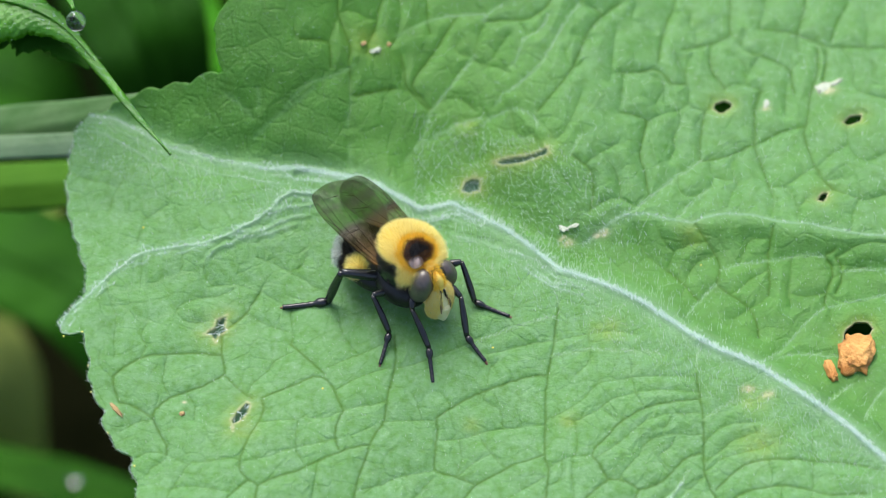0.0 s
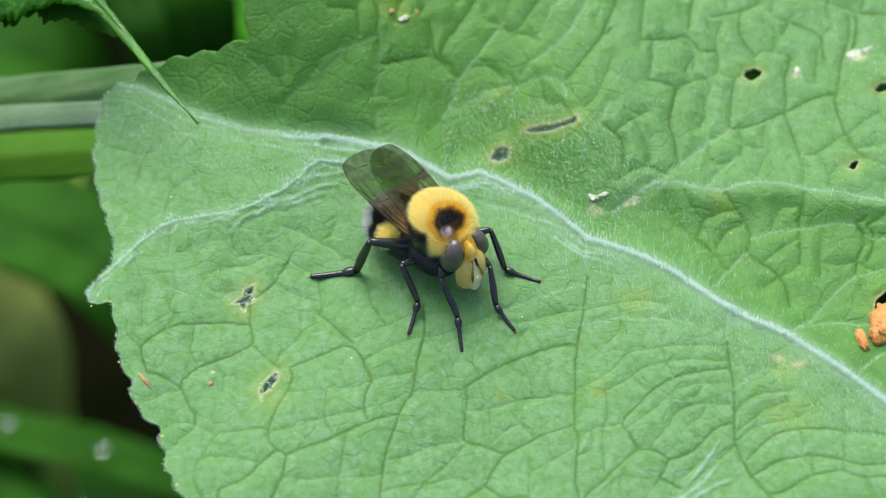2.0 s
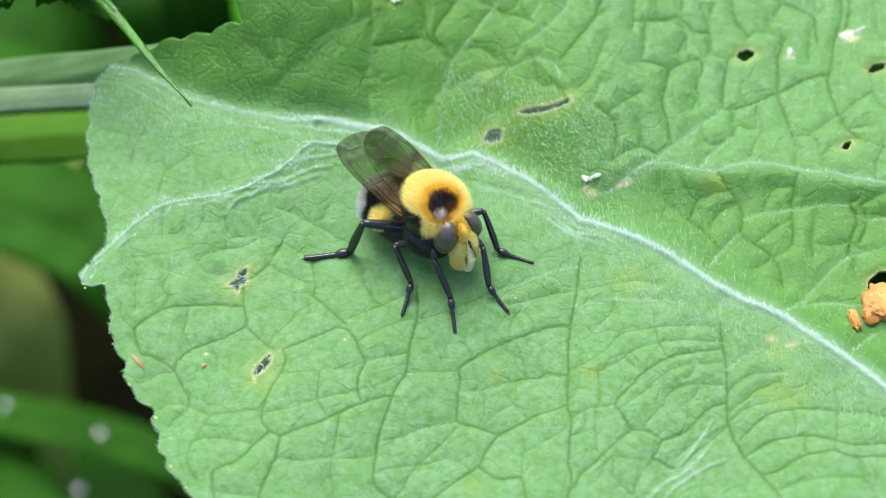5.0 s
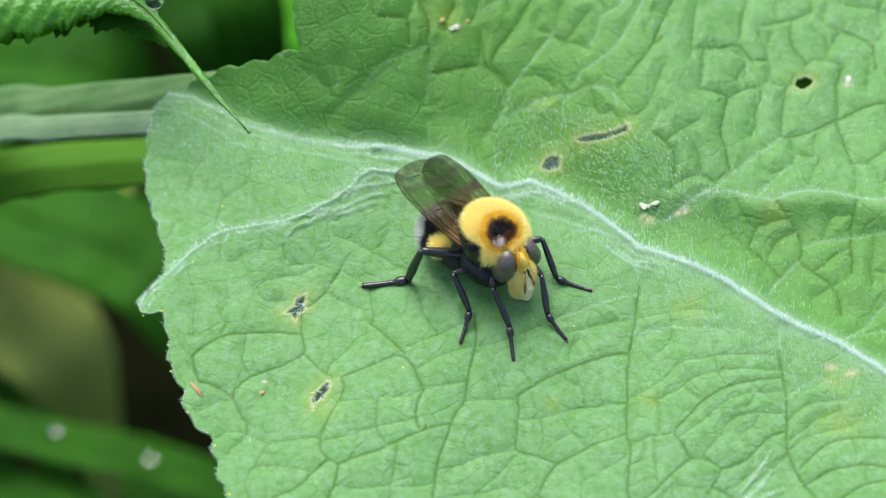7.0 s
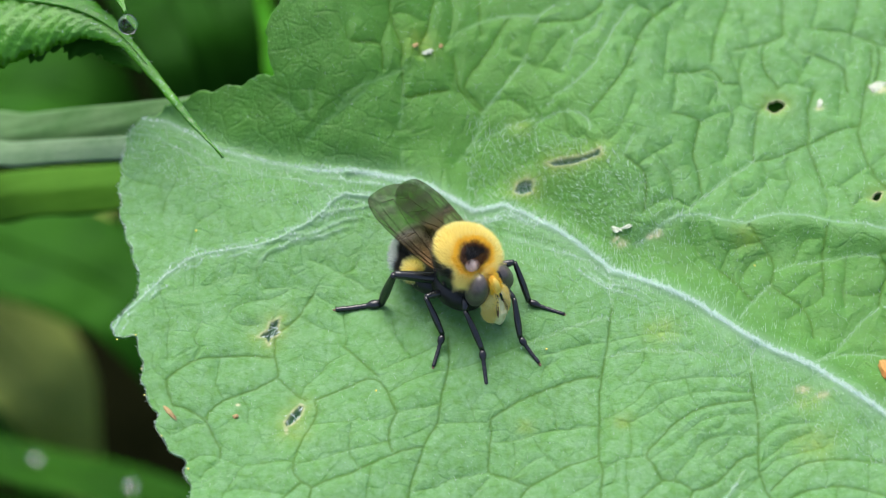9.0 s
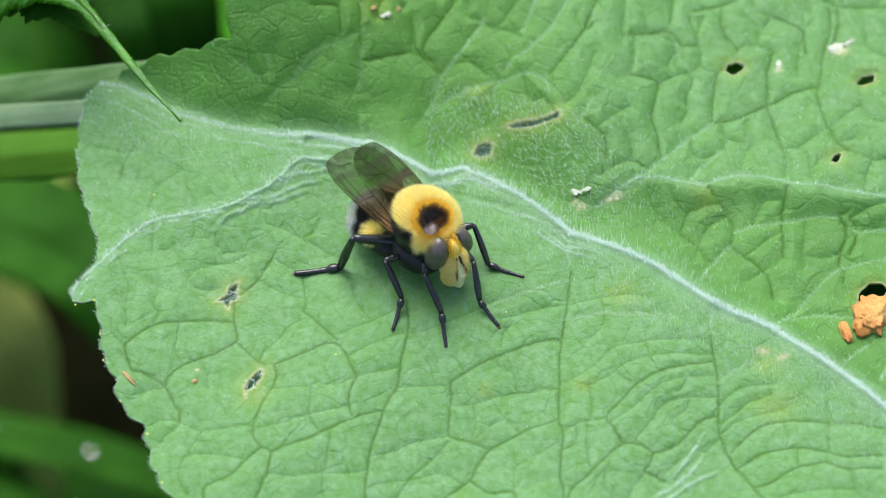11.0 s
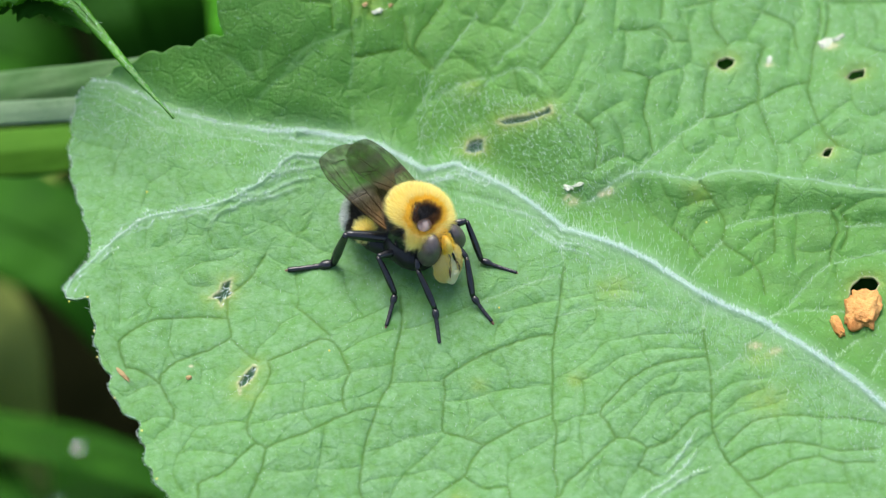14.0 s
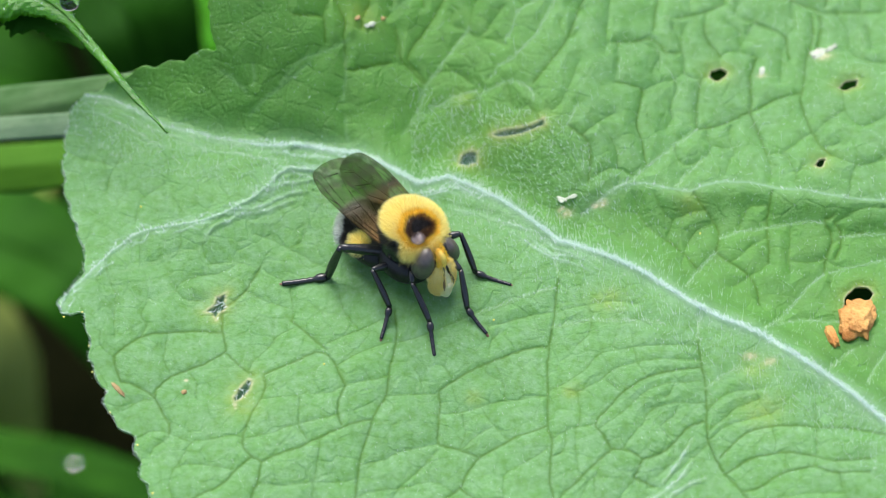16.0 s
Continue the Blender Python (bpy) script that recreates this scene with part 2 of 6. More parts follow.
def smooth_path(points, n):
    """A Catmull-Rom curve through points, as n + 1 places."""
    p = np.array(points, float)
    p = np.vstack([2 * p[0] - p[1], p, 2 * p[-1] - p[-2]])
    out = []
    for s in np.linspace(0, len(points) - 1 - 1e-9, n + 1):
        i, t = int(s), s - int(s)
        a, b, c, d = p[i:i + 4]
        out.append(0.5 * (2 * b + (c - a) * t + (2 * a - 5 * b + 4 * c - d) * t * t + (3 * b - a - 3 * c + d) * t ** 3))
    return np.array(out)


def profile(values, n):
    return np.interp(np.linspace(0, len(values) - 1, n + 1), range(len(values)), values)


def tube(points, radii, rings=16, sides=10, flat=1.0):
    """A round stalk along a path, with closed ends, as vertices and faces."""
    path, r = smooth_path(points, rings), profile(radii, rings)
    verts, faces = [], []
    for i, p in enumerate(path):
        d = Vector(path[min(i + 1, rings)] - path[max(i - 1, 0)]).normalized()
        u = d.cross(Vector((0, 0, 1)) if abs(d.z) < 0.9 else Vector((1, 0, 0))).normalized()
        w = u.cross(d)
        for k in range(sides):
            a = 2 * math.pi * k / sides
            verts.append(Vector(p) + u * (r[i] * math.cos(a)) + w * (r[i] * flat * math.sin(a)))
    for i in range(rings):
        for k in range(sides):
            a, b = i * sides + k, i * sides + (k + 1) % sides
            faces.append((a, b, b + sides, a + sides))
    faces += [tuple(range(sides))[::-1], tuple(range(rings * sides, (rings + 1) * sides))]
    return verts, faces


def egg(centre, radii, turn=(0, 0, 0), shape=None, u=32, v=20):
    """An ellipsoid that shape(x, y, z) on the unit ball may deform."""
    bm = bmesh.new()
    bmesh.ops.create_uvsphere(bm, u_segments=u, v_segments=v, radius=1)
    rot = pose(0, 0, 0, *turn)
    for w in bm.verts:
        p = Vector(shape(*w.co)) if shape else w.co
        w.co = rot @ Vector((p[0] * radii[0], p[1] * radii[1], p[2] * radii[2])) + Vector(centre)
    return bm


def fur(name, roots, ways, lengths, width, material, parent, label="", droop=0.0, rng=None, kind=""):
    """Many tapered hairs in one mesh, each bent once."""
    rng = rng or np.random.default_rng(3)
    n = len(roots)
    ways = ways / np.linalg.norm(ways, axis=1)[:, None]
    side = np.cross(ways, rng.normal(size=(n, 3)))
    side /= np.linalg.norm(side, axis=1)[:, None] + 1e-9
    half = side * (np.broadcast_to(width, (n,)) * 0.5)[:, None]
    length = np.broadcast_to(lengths, (n,))[:, None]
    mid = roots + ways * length * 0.55
    tip = roots + ways * length + np.array([0, 0, -1.0]) * droop * length
    verts = np.stack([roots - half, roots + half, mid + half * 0.7, mid - half * 0.7, tip], 1).reshape(-1, 3)
    faces = []
    for i in range(0, 5 * n, 5):
        faces += [(i, i + 1, i + 2, i + 3), (i + 3, i + 2, i + 4)]
    ob = link_mesh(name, verts, faces, material, parent, smooth=False)
    return tagged(ob, label, kind=kind)


def blade_leaf(name, path, widths, material, up=(0, 0, 1), fold=0.25, teeth=0.0, rows=60, cols=10, seed=1, parent=None, curl=0.0, thickness=0.25, ripple=0.04):
    """A long leaf along a path, folded at its midrib, with depth; teeth cut its margin."""
    rng = np.random.default_rng(seed)
    line, w = smooth_path(path, rows), profile(widths, rows)
    verts, faces = [], []
    for i, p in enumerate(line):
        d = Vector(line[min(i + 1, rows)] - line[max(i - 1, 0)]).normalized()
        u = d.cross(Vector(up)).normalized()
        n = u.cross(d)
        saw = 1 + teeth * ((i % 4) / 3.0 - 0.5 + rng.uniform(-0.25, 0.25) + 0.8 * math.sin(i * 0.42) * (teeth > 0))
        for j in range(cols + 1):
            s = 2 * j / cols - 1
            edge = saw if abs(s) > 0.99 else 1 + (saw - 1) * s ** 8 * 0.6
            h = fold * abs(s) - curl * s ** 4 + ripple * math.sin(i * 0.9 + j * 1.7)
            verts.append(Vector(p) + u * (s * w[i] * edge) + n * (h * w[i]))
    for i in range(rows):
        for j in range(cols):
            a = i * (cols + 1) + j
            faces.append((a, a + 1, a + cols + 2, a + cols + 1))
    ob = link_mesh(name, verts, faces, material, parent)
    thick = ob.modifiers.new("thickness", "SOLIDIFY")
    thick.thickness, thick.offset = thickness * MM, -1
    return ob


def midrib(leaf, path, radius, material):
    """The raised rib along the middle of a blade."""
    v, f = tube([(x, y, z + 0.12) for x, y, z in path], [radius, radius, radius * 0.8, radius * 0.2], 24, 6)
    return link_mesh("midrib", v, f, material, leaf)



# ---- the hairy leaf: plan in millimetres, its upper side near z = 0 ----
MIDRIB = [(-31.8, 22.0), (-27.8, 21.4), (-22.6, 17.8), (-17.9, 16.2), (-13.7, 15.1), (-9.5, 14.9), (-4.9, 14.2), (-2.0, 12.5), (0.6, 10.5), (3.4, 11.2), (5.4, 10.2), (8.5, 8.2), (11.0, 5.9), (13.2, 3.6), (16.0, 2.6), (18.4, 1.3), (20.9, -0.3), (24.7, -3.7), (27.1, -5.3), (30.4, -7.1), (33.7, -9.9), (36.4, -12.3), (38.1, -14.1), (41.3, -17.7), (60.0, -22.0), (85.0, -36.0), (105.0, -44.0)]
FOLD = [(-7.4, 11.9), (-8.7, 12.3), (-11.0, 12.4), (-12.0, 11.8), (-13.0, 10.6), (-14.5, 9.3), (-16.0, 8.4), (-17.2, 7.7), (-19.7, 7.0), (-22.3, 6.7), (-24.0, 6.4), (-25.5, 5.6), (-27.2, 4.1), (-29.1, 1.7), (-30.9, -0.1), (-31.4, -1.9)]
TERRACE = [(15.6, 7.4), (16.9, 8.0), (17.8, 8.7), (19.1, 9.4), (21.3, 9.7), (22.8, 9.2), (25.3, 8.8), (26.6, 9.5), (28.5, 9.9), (30.7, 9.6), (33.1, 8.8), (36.5, 8.2), (39.9, 7.4), (43.6, 7.2), (62.0, 10.0), (80.0, 4.0)]
LOWER_MARGIN = [(-31.5, -1.7), (-31.2, -2.3), (-30.3, -2.5), (-29.4, -2.4), (-29.1, -2.9), (-28.9, -4.1), (-28.5, -5.8), (-28.6, -6.9), (-28.2, -8.0), (-27.6, -9.2), (-27.1, -10.2), (-27.1, -11.3), (-26.6, -12.4), (-25.9, -13.5), (-24.3, -14.8), (-24.3, -16.1), (-23.8, -17.6), (-23.6, -19.0), (-22.9, -20.5), (-22.1, -21.7), (-21.1, -22.9), (-20.1, -24.5), (-18.6, -27.6)]
FAR_MARGIN = [(-15.5, -33.0), (-10.0, -41.0), (0.0, -50.0), (14.0, -58.0), (32.0, -63.0), (52.0, -65.0), (72.0, -63.0), (90.0, -57.0), (105.0, -46.0), (103.0, -30.0), (96.0, -8.0), (84.0, 14.0), (70.0, 32.0), (54.0, 46.0), (36.0, 54.0), (18.0, 56.0), (2.0, 52.0), (-10.0, 45.0)]
UPPER_MARGIN = [(-17.2, 27.4), (-18.5, 25.1), (-17.7, 22.4), (-21.4, 22.3), (-25.3, 22.5), (-28.1, 22.5), (-29.9, 22.0), (-31.2, 20.8), (-31.7, 18.3), (-31.9, 14.1), (-31.6, 11.1), (-30.4, 7.3), (-29.3, 3.6), (-29.7, 1.6), (-30.7, 0.2), (-31.4, -0.8)]

def along(px, py, line):
    """Signed distance from a polyline (positive to its left) and the fraction of its length."""
    best = np.full(px.shape, 1e9)
    side = np.ones(px.shape)
    frac = np.zeros(px.shape)
    pts = np.array(line, float)
    seg = np.hypot(*(pts[1:] - pts[:-1]).T)
    run, total = 0.0, seg.sum()
    for (ax, ay), (bx, by), length in zip(pts[:-1], pts[1:], seg):
        dx, dy = (bx - ax) / length, (by - ay) / length
        t = np.clip((px - ax) * dx + (py - ay) * dy, 0, length)
        ex, ey = px - ax - t * dx, py - ay - t * dy
        d = np.hypot(ex, ey)
        near = d < best
        best = np.where(near, d, best)
        side = np.where(near, np.sign(dx * (py - ay) - dy * (px - ax) + 1e-12), side)
        frac = np.where(near, (run + t) / total, frac)
        run += length
    return best * side, frac


def swell(x, y):
    """Slow undulation of the blade, in millimetres."""
    return (0.5 * np.sin(x * 0.11 + 0.6) * np.cos(y * 0.13 - 0.4) + 0.35 * np.sin(x * 0.23 - y * 0.19 + 1.1))


def blade(x, y):
    """Height of the leaf blade over the plan, in millimetres."""
    x, y = np.asarray(x, float), np.asarray(y, float)
    d, f = along(x, y, MIDRIB)
    front, back = np.maximum(-d, 0), np.maximum(d, 0)
    h = -2.0 * (1 - np.exp(-front / 11)) - 0.0015 * front ** 2 * (front < 60)
    wide = sum(np.maximum(along(x + dx, y, MIDRIB)[0], 0) for dx in (-6.0, -4.0, -2.0, 0.0, 2.0, 4.0, 6.0)) / 7
    soft = wide * (1 - np.exp(-(back / 1.5) ** 2))
    trough = np.exp(-wide / 13) * (1 - np.exp(-(back / 2.6) ** 2))
    steep = (1.05 / (1 + np.exp((x + 3.0) / 5.0)) + 0.4 / (1 + np.exp((x + 9.0) / 3.0)) + 0.45 * np.exp(-((x - 12) / 9) ** 2)) * np.clip((x + 40) / 14, 0.35, 1)
    h += -2.2 * trough - 4.6 * np.exp(-((x - 9) / 7) ** 2) * np.exp(-wide / 5) * (1 - np.exp(-(back / 1.6) ** 2)) + steep * 16 * (1 - np.exp(-soft / 16)) + 0.03 * wide
    d, f = along(x, y, FOLD)
    h += 0.75 * np.minimum(1, f * 6 + 0.25) * np.where(d < 0, np.exp(d / 9), np.exp(-(np.abs(d) / 3.2) ** 1.3))
    d, f = along(x, y, TERRACE)
    h += 1.25 * np.minimum(1, f * 7) * np.clip(1.5 - 1.6 * f, 0.3, 1) * np.where(d > 0, np.exp(-d / 8), np.exp(-(d / 2.2) ** 2))
    near = np.exp(-(np.minimum(np.abs(front), 50) / 4) ** 2) * (back < 0.01) + (back > 0.01) * np.exp(-(back / 3) ** 2)
    return h + swell(x, y) * (1 - near)


VEINS, HOLES, WINDOWS = {"downy": [], "pale": [], "main": [], "fine": []}, [], []


def vein(kind, line):
    VEINS[kind].append(line)


def hole(rim):
    HOLES.append(rim + rim[:1])


def window(rim):
    """A place grazed down to the thin lower skin of the leaf."""
    WINDOWS.append(rim + rim[:1])


vein("downy", [(3.4, 7.9), (5.9, 7.1), (7.9, 6.2), (11.0, 4.9), (12.7, 3.6)])
vein("downy", [(-8.7, 12.3), (-11.0, 12.4), (-12.0, 11.8), (-13.0, 10.6), (-14.5, 9.3), (-16.0, 8.4)])
vein("downy", [(-8.7, 11.5), (-10.4, 11.1), (-12.0, 10.7), (-12.7, 10.3), (-14.3, 9.1)])
vein("downy", [(-10.7, 9.3), (-13.2, 8.3), (-15.2, 7.8), (-16.7, 7.0), (-18.1, 6.4)])
vein("downy", [(-9.5, 10.3), (-11.5, 9.8), (-13.5, 8.7), (-16.1, 8.0), (-18.1, 7.3)])
vein("downy", [(-11.0, 14.7), (-11.4, 13.8), (-11.2, 12.8)])
vein("downy", [(-7.5, 15.0), (-9.5, 15.2), (-10.6, 14.9), (-11.0, 14.7)])
vein("downy", [(18.1, -24.5), (19.3, -23.1), (20.8, -22.2), (22.2, -21.1), (23.1, -20.1), (23.7, -19.1)])
vein("downy", [(19.5, -24.5), (20.7, -23.1), (22.7, -21.8), (24.6, -21.0)])
vein("downy", [(21.1, -21.1), (22.3, -19.5), (23.8, -17.2)])
vein("downy", [(-17.0, 7.0), (-18.2, 6.2), (-18.9, 5.1)])
vein("downy", [(-4.3, 14.0), (-5.4, 13.4), (-7.4, 12.6)])
vein("pale", [(-6.0, 22.5), (-5.8, 21.2), (-6.0, 19.8), (-6.1, 18.8)])
vein("pale", [(-9.2, 21.3), (-10.6, 20.2), (-11.6, 19.6), (-13.2, 18.6), (-14.7, 17.7)])
vein("pale", [(-14.4, 21.0), (-14.2, 20.3), (-14.3, 19.7)])
vein("pale", [(-17.3, 20.9), (-15.8, 19.9), (-15.0, 19.2)])
vein("pale", [(5.7, 26.7), (4.1, 24.5), (2.6, 22.6), (1.5, 21.0), (1.0, 19.1), (0.1, 17.7), (-0.8, 16.6)])
vein("pale", [(0.1, 17.7), (1.6, 18.8), (3.2, 19.7), (4.5, 20.3), (6.3, 20.6)])
vein("pale", [(-5.9, 17.4), (-5.9, 16.2), (-5.7, 15.6)])
vein("pale", [(15.5, 31.9), (14.1, 29.4), (12.8, 26.8), (11.9, 25.2), (10.8, 23.9), (9.5, 22.9), (8.3, 22.4), (7.6, 21.5)])
vein("pale", [(15.3, 17.2), (14.9, 16.2), (14.4, 15.2)])
vein("pale", [(6.3, 20.0), (7.6, 20.5), (8.9, 20.7), (10.0, 20.4), (11.2, 19.4), (11.4, 18.3)])
vein("pale", [(26.4, 16.1), (24.7, 14.4), (23.0, 13.0), (21.7, 11.6), (20.5, 10.3), (19.4, 9.6), (18.1, 8.6)])
vein("pale", [(27.0, 12.9), (25.5, 11.3), (24.1, 9.4)])
vein("pale", [(27.3, 2.9), (26.2, 1.7), (25.0, 0.1), (24.4, -1.3)])
vein("pale", [(27.8, 4.4), (29.4, 5.0), (31.2, 5.2), (32.2, 5.3), (34.0, 5.5), (35.5, 5.7), (37.2, 5.5)])
vein("pale", [(36.8, 0.4), (35.1, -1.2), (34.0, -2.5), (32.9, -3.9), (32.0, -5.0), (30.7, -6.5)])
vein("pale", [(40.2, -4.5), (37.1, -4.6), (34.8, -4.4), (32.7, -4.9), (30.7, -6.5)])
vein("pale", [(38.7, -7.8), (37.8, -8.5), (36.6, -10.2)])
vein("pale", [(12.9, 3.0), (12.8, 1.9), (13.0, 0.1)])
vein("pale", [(12.4, -5.0), (14.3, -4.7), (15.7, -4.5), (17.5, -4.8), (20.0, -5.0), (22.1, -5.6)])
vein("pale", [(25.5, -4.1), (25.1, -5.8), (24.9, -7.3)])
vein("pale", [(18.1, -24.5), (19.3, -23.1), (20.8, -22.2), (22.2, -21.1), (23.1, -20.1), (23.7, -19.1)])
vein("pale", [(19.5, -24.5), (20.7, -23.1), (22.7, -21.8), (24.6, -21.0)])
vein("pale", [(21.1, -21.1), (22.3, -19.5), (23.8, -17.2)])
vein("pale", [(25.3, -12.2), (26.4, -11.4), (28.5, -10.2)])
vein("pale", [(5.0, -4.0), (7.7, -2.7), (10.3, -1.8), (12.6, -1.1)])
vein("pale", [(-17.0, 7.0), (-18.2, 6.2), (-18.9, 5.1)])
vein("pale", [(-19.2, 4.4), (-21.2, 4.1), (-22.9, 3.3), (-24.6, 2.6), (-27.1, 2.0)])
vein("pale", [(-16.9, 3.2), (-15.1, 3.3), (-13.7, 2.9), (-12.4, 3.8), (-11.1, 4.7)])
vein("pale", [(-27.0, 1.2), (-25.2, 0.1), (-23.7, -0.7), (-22.0, 0.1), (-21.2, 0.3)])
vein("pale", [(-17.6, 10.7), (-17.6, 9.5), (-18.3, 8.0)])
vein("pale", [(-11.0, 14.7), (-11.4, 13.8), (-11.2, 12.8)])
vein("pale", [(-9.5, 15.2), (-10.6, 14.9), (-11.0, 14.7)])
vein("pale", [(-8.7, 11.5), (-10.4, 11.1), (-12.0, 10.7), (-12.7, 10.3)])
vein("pale", [(-10.7, 9.3), (-13.2, 8.3), (-15.2, 7.8), (-16.7, 7.0)])
vein("pale", [(-9.5, 10.3), (-11.5, 9.8), (-13.5, 8.7), (-16.1, 8.0)])
vein("pale", [(-5.5, 23.9), (-6.9, 22.8), (-8.5, 22.0), (-9.8, 21.4), (-11.0, 20.4), (-11.8, 19.7)])
vein("pale", [(-1.7, 27.7), (-0.7, 28.4), (1.2, 29.9), (3.0, 30.6), (5.4, 30.8), (6.8, 30.5)])
vein("pale", [(8.3, 31.4), (7.3, 31.0), (6.5, 30.0)])
vein("pale", [(12.6, 30.1), (11.8, 28.5), (10.4, 27.7), (9.8, 26.4), (9.1, 25.0)])
vein("pale", [(38.6, 4.2), (40.7, 4.3), (42.7, 4.4)])
vein("pale", [(37.4, 0.5), (39.0, 1.0), (41.0, 1.4), (42.5, 1.9)])
vein("pale", [(39.3, -12.3), (40.3, -10.0), (41.6, -8.5)])
vein("pale", [(36.2, -10.8), (37.7, -8.6), (38.8, -7.6)])
vein("main", [(-1.2, 26.1), (-0.9, 24.6), (-0.7, 23.3), (-0.1, 22.7), (1.1, 21.6), (1.4, 21.4)])
vein("main", [(19.7, 33.8), (18.2, 31.9), (16.3, 28.9), (15.2, 25.6), (14.1, 23.4), (12.5, 21.3), (11.4, 20.1)])
vein("main", [(14.4, 15.2), (15.5, 14.3), (16.3, 13.3), (16.4, 11.9), (16.1, 10.0)])
vein("main", [(19.0, 20.2), (20.4, 20.2), (21.5, 19.9), (21.2, 17.9), (20.8, 15.9), (21.2, 14.2), (21.4, 12.3), (21.5, 11.8)])
vein("main", [(27.2, 21.9), (26.7, 19.6), (26.4, 16.4), (26.4, 16.1)])
vein("main", [(26.4, 16.1), (28.6, 16.8), (30.6, 17.8), (31.6, 18.3), (33.3, 19.3), (34.8, 19.9), (36.4, 20.2)])
vein("main", [(27.9, 28.5), (28.0, 26.8), (28.9, 25.3), (29.2, 24.6)])
vein("main", [(32.6, 24.6), (32.2, 23.4), (31.8, 21.9), (31.8, 19.6), (31.6, 18.0), (32.2, 15.3), (32.6, 13.1)])
vein("main", [(38.3, 29.6), (38.2, 28.1), (37.9, 26.3), (37.1, 23.8), (36.6, 20.8), (36.3, 19.2), (36.7, 16.6), (36.9, 15.4)])
vein("main", [(25.6, 8.7), (26.5, 7.4), (27.4, 6.1), (27.7, 4.9), (27.5, 3.7), (27.3, 2.9)])
vein("main", [(27.3, 2.9), (28.5, 1.8), (29.4, 1.1), (30.1, 0.2), (30.6, -0.9), (30.8, -2.8)])
vein("main", [(32.7, 8.5), (32.4, 7.3), (32.1, 5.9), (32.1, 3.5), (31.9, 1.7)])
vein("main", [(38.1, 6.1), (37.3, 5.6), (37.8, 4.6), (37.7, 3.5), (37.1, 2.0), (36.8, 0.5)])
vein("main", [(23.0, 4.4), (23.5, 4.1), (24.7, 2.5), (25.6, 1.2)])
vein("main", [(13.0, 0.1), (12.7, -1.9), (12.4, -4.1), (12.0, -6.3), (11.7, -8.6), (11.6, -11.4), (11.5, -13.4), (11.5, -15.3), (11.8, -16.5), (11.6, -18.2), (11.4, -20.6), (11.7, -22.0), (11.3, -24.4), (11.0, -27.2)])
vein("main", [(24.9, -7.3), (25.1, -9.7), (25.3, -12.2), (25.2, -15.1), (25.2, -17.2), (25.7, -18.9), (26.4, -20.6), (27.8, -22.7), (28.8, -24.4), (29.3, -26.0), (29.6, -28.2)])
vein("main", [(16.8, -17.7), (16.2, -16.4), (15.6, -15.1), (16.8, -13.6), (18.0, -12.3), (19.5, -11.3), (21.2, -10.6), (22.9, -10.3), (25.1, -10.0)])
vein("main", [(16.8, -17.7), (18.1, -17.9), (19.5, -18.8)])
vein("main", [(11.8, -23.2), (12.5, -21.8), (14.0, -20.5), (15.4, -19.0), (16.8, -17.8)])
vein("main", [(19.5, -18.8), (20.4, -18.5), (21.6, -17.9), (22.1, -17.4), (22.9, -16.5), (23.9, -15.7), (25.2, -15.3)])
vein("main", [(19.5, -18.8), (18.9, -20.0), (18.7, -20.5), (19.6, -21.0), (20.3, -21.4)])
vein("main", [(26.1, -18.9), (27.1, -17.9), (28.5, -16.7), (30.7, -16.2), (34.2, -16.7), (37.7, -17.2), (40.3, -17.9)])
vein("main", [(26.4, -20.6), (27.7, -19.8), (29.3, -19.2), (31.7, -19.0), (34.0, -19.7), (35.7, -20.4), (38.7, -20.4)])
vein("main", [(27.8, -22.5), (29.1, -22.3), (30.8, -21.3), (32.3, -20.9), (33.9, -20.8), (35.6, -21.6), (38.5, -21.7)])
vein("main", [(-1.6, -2.8), (-1.5, -4.8), (-1.7, -6.6), (-2.2, -8.9), (-2.5, -11.2), (-3.5, -13.1), (-4.0, -14.8), (-4.6, -16.8), (-5.0, -18.8), (-5.2, -20.8), (-5.1, -22.3), (-4.0, -23.3), (-2.5, -23.7), (-0.2, -23.7)])
vein("main", [(-0.2, -23.7), (1.3, -22.4), (3.0, -21.1), (3.8, -20.4), (4.4, -19.1), (5.4, -17.6), (6.4, -17.0), (8.7, -15.8), (11.4, -14.9)])
vein("main", [(3.8, -20.6), (4.6, -21.4), (5.6, -22.0), (7.4, -21.9)])
vein("main", [(7.4, -22.0), (7.8, -24.3), (8.0, -26.0)])
vein("main", [(2.1, -11.2), (2.2, -12.4), (2.0, -14.1), (1.9, -15.8), (2.6, -16.3), (3.9, -16.8), (5.3, -17.4)])
vein("main", [(2.1, -11.0), (3.4, -10.0), (4.9, -9.0), (6.5, -8.3), (8.6, -7.5), (10.2, -7.0), (11.8, -6.8)])
vein("main", [(-7.9, -6.8), (-7.2, -7.6), (-6.5, -9.3), (-6.1, -10.5), (-6.6, -11.7), (-6.7, -13.2), (-6.4, -14.3)])
vein("main", [(-13.3, -17.9), (-11.8, -17.1), (-10.1, -16.5), (-8.3, -15.5), (-7.2, -15.0), (-5.4, -14.1), (-3.9, -13.7)])
vein("main", [(-17.0, -0.6), (-17.0, -1.7), (-17.0, -3.5), (-16.7, -5.2), (-16.8, -6.0), (-18.3, -7.0), (-20.0, -7.8), (-21.4, -8.4), (-22.6, -9.7), (-22.8, -10.6)])
vein("main", [(-16.7, -5.9), (-15.5, -7.4), (-14.8, -8.1), (-14.1, -8.6)])
